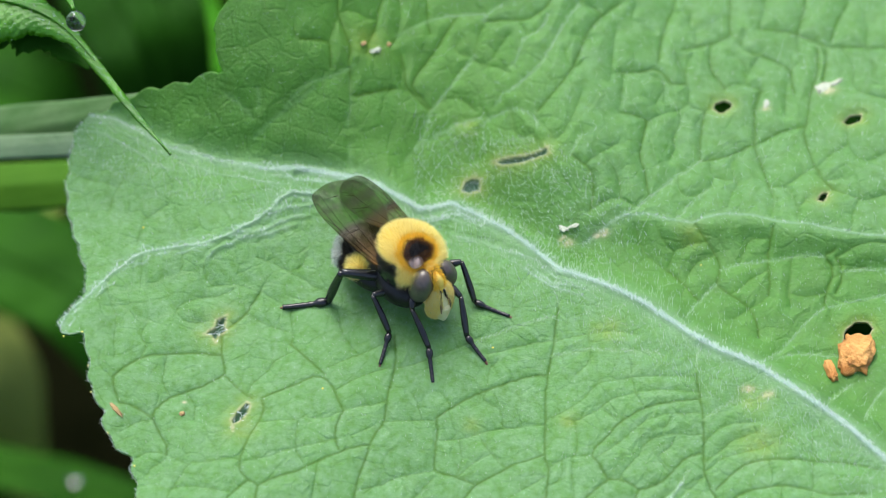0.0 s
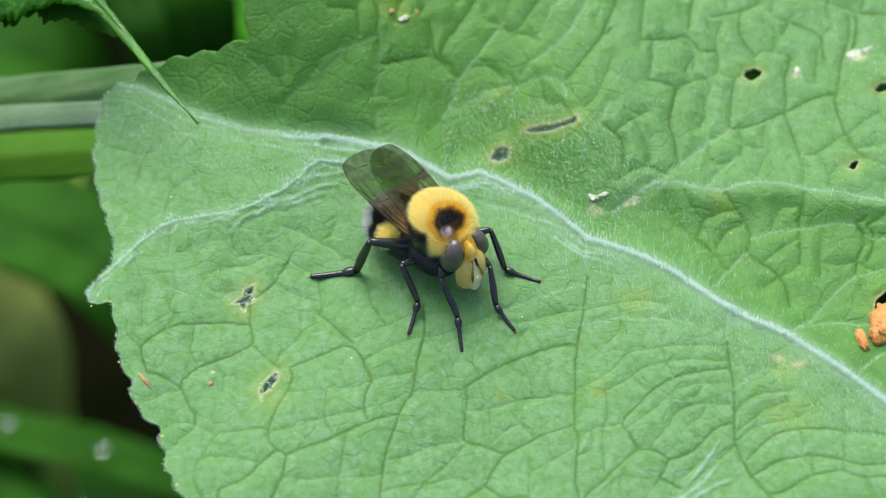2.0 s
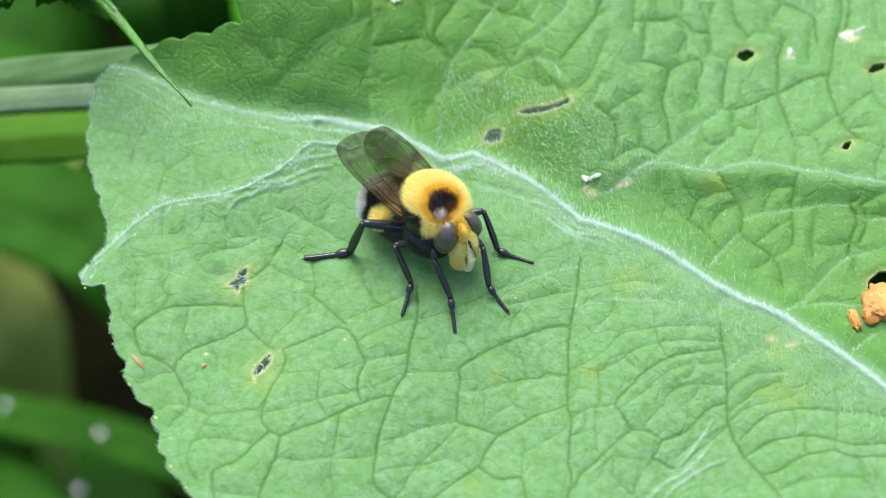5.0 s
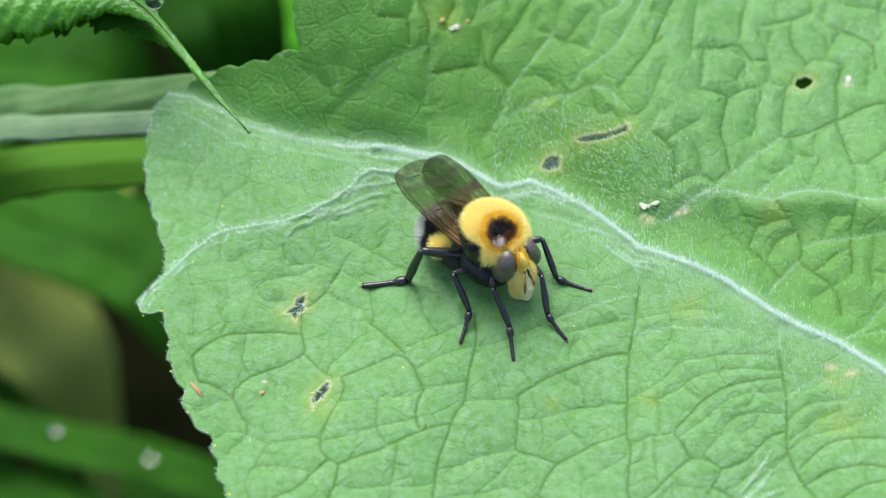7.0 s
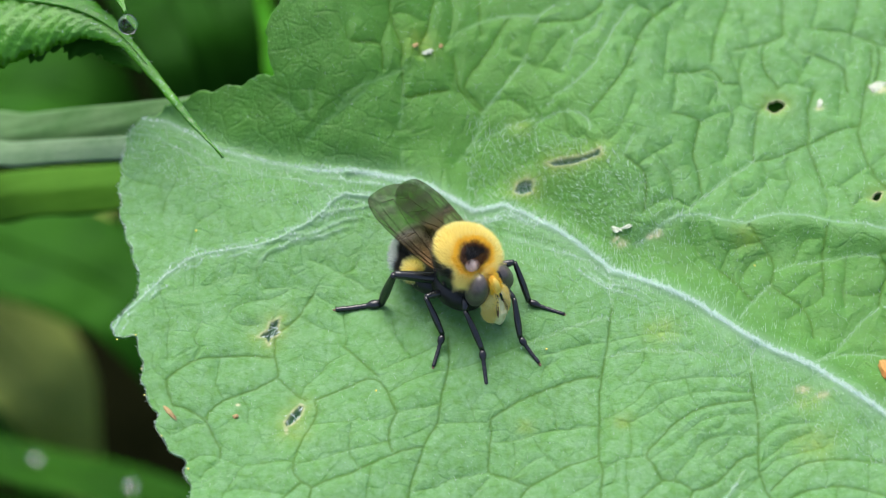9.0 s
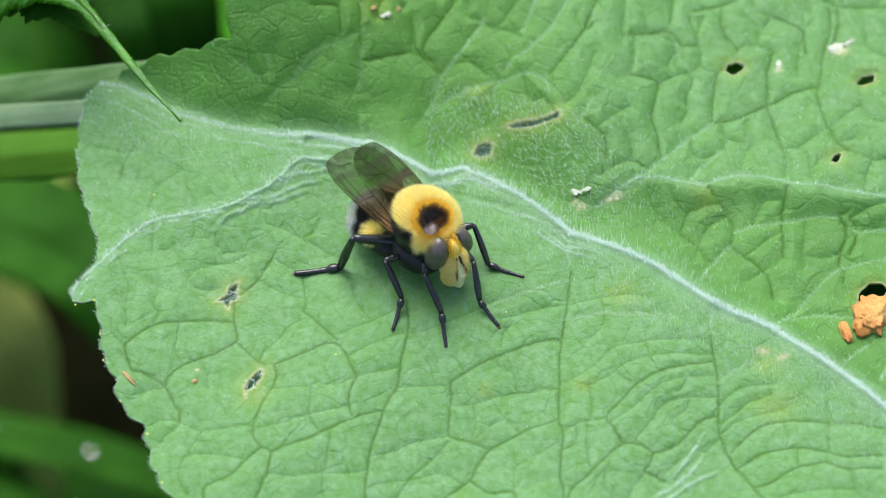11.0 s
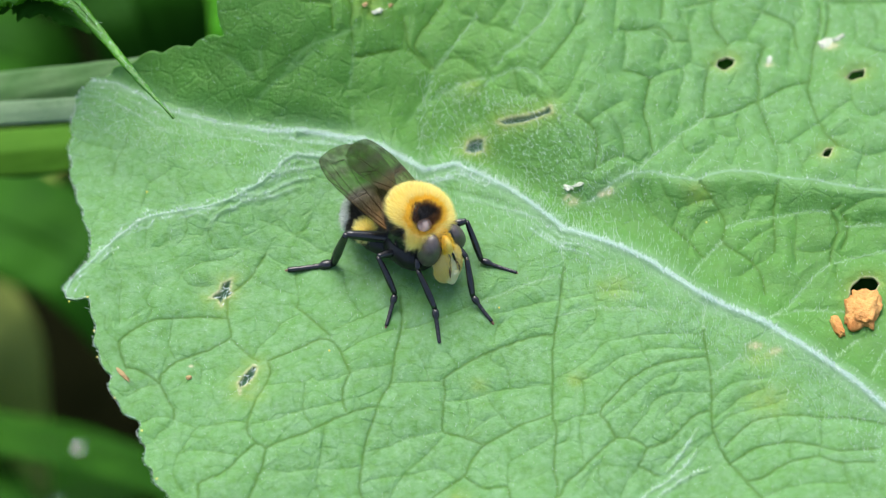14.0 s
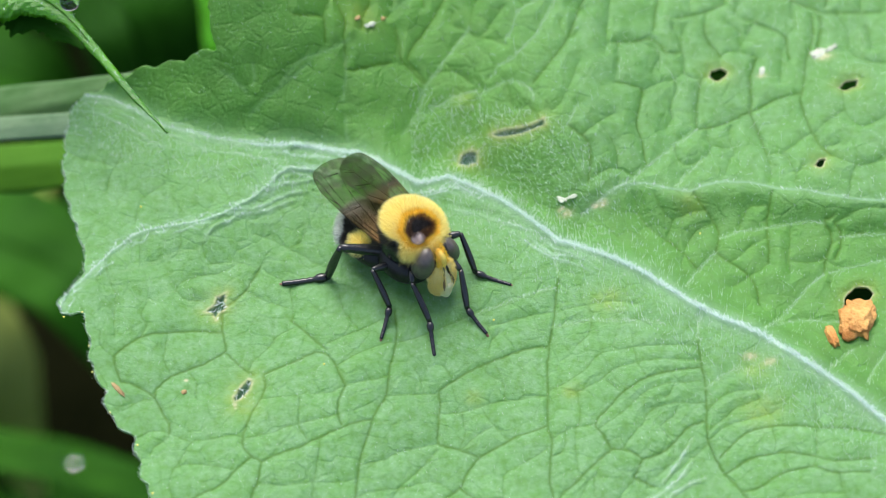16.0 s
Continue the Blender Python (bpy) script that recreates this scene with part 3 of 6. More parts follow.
vein("main", [(-13.3, -8.6), (-11.8, -8.1), (-10.3, -7.4), (-8.9, -6.7), (-7.9, -6.8)])
vein("main", [(-13.3, -8.8), (-13.1, -10.0), (-13.5, -11.2), (-14.3, -13.0), (-14.9, -15.1), (-14.9, -16.3), (-14.2, -17.3), (-13.3, -17.9)])
vein("main", [(-13.3, -17.9), (-13.6, -19.7), (-14.3, -21.8), (-14.9, -23.4), (-15.2, -25.1)])
vein("main", [(-14.2, -17.4), (-15.4, -18.5), (-16.6, -19.9), (-18.0, -20.7), (-18.9, -21.2), (-19.0, -22.3), (-18.7, -24.0)])
vein("main", [(-25.8, -9.0), (-24.3, -9.5), (-22.8, -10.6), (-22.0, -12.3), (-21.4, -13.5), (-21.4, -14.4)])
vein("main", [(-25.7, -9.1), (-26.3, -7.6), (-26.4, -6.4), (-25.5, -5.5), (-24.3, -4.5), (-22.4, -4.0), (-19.4, -3.7), (-16.9, -3.9)])
vein("main", [(-10.9, -2.8), (-10.2, -3.6), (-8.9, -5.1), (-7.7, -6.5)])
vein("main", [(-13.7, 2.9), (-14.3, 1.7), (-15.0, 0.5), (-15.8, -0.4), (-16.6, -1.1)])
vein("main", [(-7.1, 29.2), (-7.0, 27.9), (-6.7, 27.0), (-6.2, 26.1), (-5.9, 25.2), (-6.0, 24.2)])
vein("main", [(-3.0, 31.0), (-3.4, 29.1), (-3.7, 27.6), (-4.2, 26.1), (-4.3, 25.2)])
vein("main", [(-10.6, 24.6), (-9.8, 24.7), (-8.5, 25.0), (-7.9, 25.0), (-7.7, 24.2), (-7.7, 23.1)])
vein("main", [(-6.0, 24.0), (-5.9, 22.8), (-5.9, 21.7), (-5.6, 21.3), (-3.8, 22.0), (-1.7, 22.8)])
vein("main", [(1.2, 32.3), (1.3, 29.9), (1.5, 28.8)])
vein("main", [(4.1, 30.7), (3.0, 29.0), (2.2, 27.5), (1.2, 26.0), (0.4, 24.7), (-0.1, 23.3), (0.9, 22.2), (1.7, 21.5)])
vein("main", [(6.5, 30.0), (7.8, 29.9), (10.4, 29.8), (12.0, 30.6), (12.9, 31.9)])
vein("main", [(16.7, 32.1), (17.5, 31.9), (17.7, 31.1)])
vein("main", [(25.0, 35.7), (24.7, 34.1), (24.0, 32.1), (23.4, 29.8), (23.0, 27.2)])
vein("main", [(25.2, 29.0), (26.9, 29.5), (28.2, 30.0), (29.9, 31.0)])
vein("main", [(30.3, 35.8), (30.1, 33.6), (30.0, 31.0)])
vein("main", [(32.8, 32.1), (34.3, 31.9), (35.9, 31.7), (38.0, 30.9), (39.0, 30.4), (40.6, 30.1), (44.8, 30.1)])
vein("main", [(37.6, 36.0), (37.2, 34.2), (36.5, 31.7)])
vein("main", [(41.6, 35.6), (40.4, 33.3), (39.6, 30.8)])
vein("main", [(39.0, 29.8), (39.0, 28.6), (38.7, 26.8), (38.2, 25.1)])
vein("main", [(19.4, 25.0), (21.0, 25.5), (22.7, 26.1), (23.7, 25.4), (24.2, 24.7), (25.6, 25.0)])
vein("main", [(32.7, 28.8), (33.8, 28.3), (35.1, 27.5), (35.6, 26.8)])
vein("main", [(35.6, 26.8), (35.6, 25.1), (35.7, 24.4)])
vein("main", [(37.1, 15.2), (37.5, 13.8), (38.4, 12.6)])
vein("main", [(38.2, 5.5), (38.7, 4.5), (38.5, 3.2), (38.0, 2.0)])
vein("fine", [(-5.5, 21.3), (-3.6, 21.9), (-1.5, 22.8)])
vein("fine", [(2.6, 22.6), (4.0, 22.7), (4.9, 22.2), (5.7, 21.4)])
vein("fine", [(15.6, 21.8), (14.9, 19.8), (13.9, 17.7), (13.0, 17.0)])
vein("fine", [(8.9, 20.7), (9.2, 20.0), (9.3, 18.7), (10.0, 17.9), (10.9, 18.0), (11.3, 17.2)])
vein("fine", [(6.3, 20.0), (5.8, 18.7), (5.5, 16.7)])
vein("fine", [(15.8, 14.3), (17.3, 15.6), (18.8, 16.7)])
vein("fine", [(19.5, 25.0), (19.4, 22.5), (19.0, 20.2)])
vein("fine", [(18.4, 24.6), (19.5, 25.0), (21.1, 25.6), (22.5, 25.3), (23.3, 24.9), (23.4, 23.9), (23.3, 22.6)])
vein("fine", [(26.3, 28.4), (25.5, 26.2), (25.8, 24.6), (25.7, 22.6), (26.4, 22.1), (27.2, 22.0)])
vein("fine", [(24.7, 21.7), (24.8, 20.5), (24.1, 18.6), (24.2, 17.4), (23.6, 16.1)])
vein("fine", [(21.5, 19.9), (23.1, 21.0), (24.7, 21.7), (25.7, 22.6)])
vein("fine", [(29.2, 24.6), (30.1, 25.3), (31.4, 25.1), (32.6, 24.6)])
vein("fine", [(30.4, 28.6), (31.3, 27.4), (31.1, 26.0), (31.4, 25.1)])
vein("fine", [(35.7, 28.9), (35.6, 26.8), (34.9, 24.1), (34.7, 21.8)])
vein("fine", [(36.9, 15.4), (37.1, 14.2), (37.9, 13.6), (39.3, 13.9)])
vein("fine", [(27.3, 15.9), (27.7, 14.5), (29.7, 13.9), (29.2, 12.6), (28.6, 10.7)])
vein("fine", [(29.7, 13.9), (29.3, 15.2), (29.6, 16.6)])
vein("fine", [(24.3, 14.3), (24.4, 12.7), (25.3, 12.0), (27.0, 12.9), (27.7, 14.5)])
vein("fine", [(32.6, 13.1), (34.1, 13.0), (34.7, 11.9), (35.1, 9.7)])
vein("fine", [(32.6, 13.1), (32.9, 11.2), (32.5, 9.5)])
vein("fine", [(36.9, 15.4), (35.4, 14.2), (34.1, 13.0)])
vein("fine", [(16.1, 10.0), (17.2, 10.7), (18.8, 11.1), (20.5, 10.3)])
vein("fine", [(17.3, 15.6), (18.3, 14.1), (18.8, 12.8), (18.8, 11.1)])
vein("fine", [(23.4, 23.9), (22.6, 22.1), (23.1, 21.0)])
vein("fine", [(33.8, 1.9), (35.3, 1.7), (37.0, 2.0)])
vein("fine", [(34.1, 5.5), (34.1, 4.5), (33.8, 2.0), (33.8, 0.5)])
vein("fine", [(31.9, 1.6), (30.9, 0.8), (29.6, -0.1), (28.6, -0.7)])
vein("fine", [(28.5, 1.8), (29.1, 2.2), (30.7, 3.7), (32.1, 4.4)])
vein("fine", [(26.5, 7.3), (24.6, 6.8), (23.6, 6.3), (23.0, 4.4)])
vein("fine", [(27.2, 6.1), (25.8, 5.4), (24.7, 3.8), (24.1, 1.5)])
vein("fine", [(29.4, 5.0), (30.2, 6.9), (30.8, 7.5), (32.4, 7.3)])
vein("fine", [(37.7, 3.5), (39.4, 4.4), (40.9, 4.5)])
vein("fine", [(37.1, 2.0), (38.7, 1.0), (40.7, 1.2)])
vein("fine", [(23.0, 4.4), (21.4, 5.8), (20.5, 7.3), (20.2, 8.7)])
vein("fine", [(23.6, 6.3), (22.5, 7.5), (22.0, 8.7)])
vein("fine", [(12.4, -3.6), (13.3, -3.3), (15.3, -2.9), (17.8, -2.7), (19.8, -3.2)])
vein("fine", [(15.5, -3.0), (15.7, -4.3), (15.5, -5.7), (14.2, -7.1)])
vein("fine", [(11.7, -11.4), (13.3, -10.7), (15.0, -9.5), (15.8, -8.5), (17.0, -7.9), (19.2, -7.7), (21.5, -7.6), (24.8, -7.8)])
vein("fine", [(13.8, -12.0), (14.9, -11.4), (16.2, -10.7), (17.6, -9.7), (19.3, -9.3), (21.5, -9.1), (25.0, -9.3)])
vein("fine", [(19.2, -6.4), (19.3, -7.8), (19.5, -9.3), (20.1, -10.6)])
vein("fine", [(16.7, -10.8), (17.3, -11.5), (17.9, -12.1)])
vein("fine", [(14.2, -11.9), (14.3, -13.9), (14.1, -15.3)])
vein("fine", [(11.8, -16.3), (12.9, -15.6), (14.1, -15.3), (15.6, -15.2)])
vein("fine", [(13.8, -15.4), (13.8, -17.8), (14.0, -20.4)])
vein("fine", [(11.6, -18.2), (12.4, -17.8), (12.9, -17.1), (12.9, -15.6)])
vein("fine", [(17.8, -17.8), (18.6, -16.6), (19.7, -15.3), (20.1, -14.4), (21.1, -13.8), (22.8, -13.5), (25.2, -13.5)])
vein("fine", [(15.9, -15.6), (17.7, -14.4), (18.5, -13.7), (19.9, -12.4), (21.9, -11.6), (25.0, -11.4)])
vein("fine", [(21.7, -13.0), (22.2, -12.5), (22.6, -11.5)])
vein("fine", [(22.8, -13.8), (22.2, -14.8), (21.2, -15.7), (22.1, -17.1), (22.2, -18.3)])
vein("fine", [(20.6, -20.4), (21.6, -19.5), (22.6, -18.6), (23.6, -17.1)])
vein("fine", [(21.2, -21.2), (22.0, -20.3), (23.8, -18.8), (25.2, -17.5)])
vein("fine", [(34.7, -13.0), (34.4, -16.9), (34.3, -18.9), (34.0, -20.7)])
vein("fine", [(35.9, -21.7), (36.2, -23.6), (36.8, -24.9), (37.2, -26.5)])
vein("fine", [(25.3, -16.2), (26.7, -15.1), (27.8, -14.1), (29.8, -13.4)])
vein("fine", [(15.2, -22.1), (16.5, -23.7), (17.4, -24.3)])
vein("fine", [(13.7, -22.8), (14.3, -21.6), (15.2, -20.3), (15.2, -22.1)])
vein("fine", [(18.7, -20.5), (17.5, -22.1), (16.8, -23.9)])
vein("fine", [(25.2, -17.2), (26.5, -16.1), (28.3, -15.4), (31.0, -14.8)])
vein("fine", [(30.7, -16.2), (30.9, -17.8), (30.7, -19.0)])
vein("fine", [(31.7, -19.0), (31.5, -20.2), (31.5, -21.1)])
vein("fine", [(28.9, -24.4), (30.8, -23.6), (33.2, -23.5), (36.2, -23.6)])
vein("fine", [(25.2, -14.5), (26.3, -13.3), (27.7, -12.6), (30.1, -12.4)])
vein("fine", [(7.4, -21.9), (7.5, -19.6), (8.7, -18.8), (10.5, -17.8), (11.5, -17.2)])
vein("fine", [(1.9, -16.0), (0.5, -16.3), (-1.3, -16.7), (-2.8, -17.5), (-4.5, -18.0)])
vein("fine", [(1.8, -16.8), (0.8, -18.0), (-0.2, -19.0), (-1.5, -20.4), (-2.5, -22.1), (-3.0, -23.1)])
vein("fine", [(-5.1, -21.2), (-3.3, -20.5), (-0.8, -20.2), (0.8, -19.7), (2.0, -19.9), (3.2, -21.0)])
vein("fine", [(-2.5, -11.4), (-0.5, -11.2), (1.8, -11.2)])
vein("fine", [(2.4, -13.1), (4.9, -12.8), (6.5, -12.2), (8.6, -11.9), (11.5, -11.9)])
vein("fine", [(5.9, -12.8), (6.6, -14.1), (7.7, -15.6), (8.1, -16.0)])
vein("fine", [(4.1, -13.2), (4.3, -15.0), (3.9, -16.7), (5.4, -15.3), (6.7, -14.6)])
vein("fine", [(6.5, -8.3), (6.3, -9.2), (7.6, -10.2), (7.9, -11.8)])
vein("fine", [(2.4, -8.4), (2.8, -8.9), (3.3, -9.8)])
vein("fine", [(0.0, -8.7), (0.5, -9.8), (0.8, -11.1)])
vein("fine", [(6.6, -7.5), (6.8, -6.3), (7.6, -5.2)])
vein("fine", [(-6.9, -8.3), (-5.2, -7.2), (-2.9, -6.3), (-0.8, -6.0), (1.3, -5.3), (3.3, -4.4), (5.0, -3.7)])
vein("fine", [(6.6, -4.8), (9.2, -4.0), (12.4, -3.4)])
vein("fine", [(-6.6, -0.6), (-6.2, -2.3), (-5.0, -4.3)])
vein("fine", [(-2.0, -3.4), (-4.2, -4.4), (-6.3, -5.2), (-7.6, -5.8)])
vein("fine", [(-9.1, -11.0), (-7.5, -11.0), (-5.7, -10.3), (-3.4, -9.7), (-2.4, -9.5)])
vein("fine", [(-8.9, -19.8), (-7.1, -19.7), (-5.1, -19.5)])
vein("fine", [(-15.0, -15.2), (-16.5, -15.1), (-18.4, -15.3), (-19.4, -15.5), (-20.1, -16.8), (-21.0, -18.5), (-21.2, -20.2), (-20.3, -21.9)])
vein("fine", [(-19.4, -15.5), (-21.4, -14.4), (-22.9, -14.0), (-24.0, -14.6)])
vein("fine", [(-23.0, -16.4), (-22.5, -15.6), (-21.6, -15.0), (-21.4, -14.4)])
vein("fine", [(-27.8, -4.0), (-27.7, -5.4), (-26.5, -6.6)])
vein("fine", [(-25.6, -12.0), (-24.0, -10.9), (-22.8, -10.6)])
vein("fine", [(-21.9, -4.0), (-22.0, -5.7), (-22.1, -6.8), (-21.4, -8.3)])
vein("fine", [(-10.7, -3.7), (-12.2, -4.5), (-12.6, -5.4), (-13.9, -6.6), (-14.6, -8.1)])
vein("fine", [(-10.0, -11.2), (-10.1, -14.1), (-9.3, -15.9)])
vein("fine", [(-13.3, -11.2), (-10.3, -11.2), (-9.3, -10.7), (-9.1, -11.0)])
vein("fine", [(-14.7, -15.4), (-12.4, -14.9), (-10.0, -14.1), (-6.7, -13.2)])
vein("fine", [(-21.0, -18.2), (-19.5, -17.7), (-17.4, -18.1), (-15.7, -18.5)])
vein("fine", [(-18.7, -23.2), (-16.2, -23.5), (-15.1, -23.6)])
vein("fine", [(-13.5, -20.0), (-11.5, -20.2), (-8.9, -19.8)])
vein("fine", [(-8.2, -15.5), (-8.7, -19.1), (-8.9, -21.2), (-8.6, -22.5), (-8.8, -24.4)])
vein("fine", [(-19.7, -8.2), (-19.2, -9.1), (-19.2, -10.7)])
vein("fine", [(-18.9, 5.1), (-18.8, 4.2), (-18.2, 3.4), (-16.9, 3.2)])
vein("fine", [(-27.7, 3.5), (-27.0, 0.9), (-26.5, -0.2), (-26.6, -2.2), (-26.5, -4.5)])
vein("fine", [(-23.7, -0.7), (-24.2, -2.2), (-23.7, -3.3), (-24.2, -4.4)])
vein("fine", [(-21.2, 0.3), (-20.8, 1.2), (-19.1, 1.9), (-17.1, 2.4), (-16.0, 3.1)])
vein("fine", [(-21.1, 0.3), (-20.2, -0.5), (-18.8, -0.5)])
vein("fine", [(-24.5, 5.8), (-24.5, 4.4), (-24.6, 2.7)])
vein("fine", [(-21.1, 6.4), (-20.8, 5.1), (-21.2, 4.2)])
vein("fine", [(-14.2, 6.1), (-12.4, 5.6), (-11.1, 4.7)])
vein("fine", [(-9.6, 6.5), (-10.1, 5.4), (-11.1, 4.7), (-9.9, 4.1), (-8.8, 3.3), (-7.6, 2.7)])
vein("fine", [(-10.8, 1.2), (-11.0, 0.5), (-10.7, -1.6), (-10.7, -2.8)])
vein("fine", [(-13.7, 2.9), (-12.1, 1.8), (-10.8, 1.2)])
vein("fine", [(-15.0, 0.5), (-13.3, -0.5), (-10.7, -1.6)])
vein("fine", [(-26.5, 16.3), (-26.9, 14.5), (-27.6, 13.1), (-27.7, 11.6)])
vein("fine", [(-22.5, 11.7), (-23.7, 10.8), (-24.7, 9.9), (-25.1, 7.2)])
vein("fine", [(-32.0, 16.1), (-30.4, 15.2), (-28.2, 14.5), (-27.1, 13.9)])
vein("fine", [(-6.9, 28.1), (-6.2, 28.5), (-5.2, 28.7), (-4.5, 28.5), (-3.8, 28.6)])
vein("fine", [(-1.5, 31.6), (-1.2, 30.2), (-1.5, 28.1), (-2.0, 26.8)])
vein("fine", [(-7.9, 25.0), (-7.5, 26.4), (-7.0, 27.9)])
vein("fine", [(-11.1, 25.7), (-11.0, 25.0), (-10.6, 24.6)])
vein("fine", [(-1.5, 25.9), (-1.1, 24.7), (-1.2, 23.3), (-0.9, 22.9), (0.1, 22.8), (0.8, 22.2)])
vein("fine", [(6.5, 29.7), (5.9, 28.1), (5.7, 26.4), (6.7, 25.7), (7.8, 25.3), (8.8, 24.6)])
vein("fine", [(5.7, 26.4), (4.4, 25.4), (3.6, 24.0), (2.8, 22.4)])
vein("fine", [(3.6, 23.2), (4.4, 22.5), (5.4, 22.0)])
vein("fine", [(8.8, 28.2), (7.8, 27.0), (6.7, 25.4)])
vein("fine", [(10.2, 29.2), (10.7, 28.0), (11.2, 28.3)])
vein("fine", [(4.1, 28.2), (4.0, 27.1), (5.1, 26.7)])
vein("fine", [(15.2, 28.5), (16.0, 28.1), (16.6, 28.5)])
vein("fine", [(14.1, 26.5), (14.3, 25.2), (15.0, 24.7), (15.7, 25.5)])
vein("fine", [(19.0, 30.0), (18.7, 27.4), (18.5, 25.3), (18.3, 23.9)])
vein("fine", [(21.1, 33.6), (20.7, 32.0), (21.8, 31.6), (22.9, 30.8)])
vein("fine", [(24.7, 34.1), (25.8, 34.0), (26.5, 33.6)])
vein("fine", [(26.4, 33.6), (26.2, 32.0), (26.7, 31.6), (26.8, 30.2)])
vein("fine", [(33.7, 35.9), (33.3, 34.0), (32.8, 32.1)])
vein("fine", [(36.5, 31.7), (36.4, 29.3), (36.5, 28.4), (35.6, 27.2)])
vein("fine", [(43.3, 32.7), (43.0, 30.1), (43.4, 28.2), (43.4, 25.2)])
vein("fine", [(28.1, 29.9), (28.0, 28.5)])
vein("fine", [(24.9, 27.9), (25.5, 26.2), (25.6, 25.0)])
vein("fine", [(31.3, 31.1), (31.0, 29.7), (31.9, 28.9), (32.8, 29.1)])
vein("fine", [(32.7, 28.8), (31.9, 27.4), (31.2, 26.0), (30.8, 25.3)])
vein("fine", [(40.6, 30.1), (41.5, 27.5), (41.3, 25.3), (42.2, 24.1), (44.2, 23.3)])
vein("fine", [(40.4, 20.7), (40.2, 17.9), (40.8, 16.5), (42.0, 15.9), (43.6, 16.8)])
vein("fine", [(40.2, 17.9), (38.5, 16.6), (37.1, 15.2)])
vein("fine", [(38.4, 12.6), (39.7, 11.9), (41.2, 11.3), (43.2, 12.0)])
vein("fine", [(36.0, 11.6), (34.9, 10.0), (35.0, 8.5)])
vein("fine", [(40.7, 11.6), (40.0, 9.7), (39.6, 7.7)])
vein("fine", [(38.2, 5.5), (39.8, 6.2), (41.3, 6.6), (42.7, 6.6)])
vein("fine", [(37.4, 0.3), (37.3, -1.2), (37.7, -2.4)])
vein("fine", [(34.8, -15.8), (34.4, -17.5), (34.2, -19.9)])
window([(-18.63, -1.78), (-17.75, -0.98), (-17.58, -0.24), (-16.63, 0.25), (-16.85, -0.79), (-16.59, -1.25), (-17.33, -1.74), (-17.60, -2.62), (-17.92, -1.88)])
window([(-15.90, -10.97), (-15.44, -9.99), (-14.58, -9.04), (-14.22, -9.32), (-14.44, -10.30), (-15.01, -11.02), (-15.59, -11.47), (-15.66, -12.21)])
hole([(27.94, 22.29), (28.29, 23.03), (29.16, 23.34), (29.76, 22.86), (29.41, 22.21), (28.65, 21.77)])
hole([(36.85, 11.36), (37.19, 11.88), (37.94, 12.20), (37.68, 11.55), (37.33, 11.01)])
window([(4.36, 13.79), (4.68, 14.79), (5.51, 15.12), (6.23, 14.86), (6.13, 13.87), (5.19, 13.55)])
window([(7.32, 16.12), (8.62, 16.30), (10.66, 16.04), (11.79, 16.13), (12.30, 16.26), (12.39, 15.49), (11.16, 15.48), (10.14, 15.40), (8.09, 15.64)])
hole([(39.96, 20.66), (40.64, 21.30), (41.68, 21.37), (41.50, 20.54), (40.66, 20.32)])
hole([(38.26, -3.02), (38.55, -1.96), (39.41, -1.15), (40.52, -1.05), (41.05, -1.81), (40.38, -2.63), (39.47, -2.88), (38.84, -3.27)])


def inside(px, py, ring):
    hit = np.zeros(px.shape, bool)
    for (ax, ay), (bx, by) in zip(ring, ring[1:] + ring[:1]):
        if ay != by:
            cross = ((ay > py) != (by > py)) & (px < (bx - ax) * (py - ay) / (by - ay) + ax)
            hit ^= cross
    return hit


def scalloped(ring, step, depth, rng, lobe=0.0):
    """A closed margin with small uneven teeth."""
    out, run = [], 0.0
    for (ax, ay), (bx, by) in zip(ring, ring[1:] + ring[:1]):
        length = math.hypot(bx - ax, by - ay)
        n = max(1, round(length / step))
        for k in range(n):
            t = k / n
            off = depth * rng.uniform(-1, 1) * (0.3 if k == 0 else 1)
            run += length / n
            off += lobe * (abs(math.sin(run * 1.15)) - 0.6)
            out.append((ax + (bx - ax) * t + (by - ay) / length * off, ay + (by - ay) * t - (bx - ax) / length * off))
    return out


def line_distance(px, py, line, reach):
    """Distance from a polyline where it is within reach, else a large number."""
    xs, ys = [p[0] for p in line], [p[1] for p in line]
    d = np.full(px.shape, 99.0)
    near = (px > min(xs) - reach) & (px < max(xs) + reach) & (py > min(ys) - reach) & (py < max(ys) + reach)
    if near.any():
        d[near] = np.abs(along(px[near], py[near], line)[0])
    return d


def nearest_on(px, py, ring):
    bx, by, best = px.copy(), py.copy(), np.full(px.shape, 1e9)
    for (ax, ay), (cx, cy) in zip(ring, ring[1:] + ring[:1]):
        ex, ey = cx - ax, cy - ay
        t = np.clip(((px - ax) * ex + (py - ay) * ey) / (ex * ex + ey * ey + 1e-12), 0, 1)
        qx, qy = ax + t * ex, ay + t * ey
        d = np.hypot(px - qx, py - qy)
        closer = d < best
        bx, by, best = np.where(closer, qx, bx), np.where(closer, qy, by), np.minimum(best, d)
    return bx, by, best


def wavy(line, rng, amount=0.12):
    """A vein's line with the small kinks of a natural vein."""
    path = smooth_path([(x, y, 0) for x, y in line], max(4, 5 * len(line)))
    path[1:-1, :2] += rng.normal(0, amount, (len(path) - 2, 2))
    return [tuple(p[:2]) for p in path]


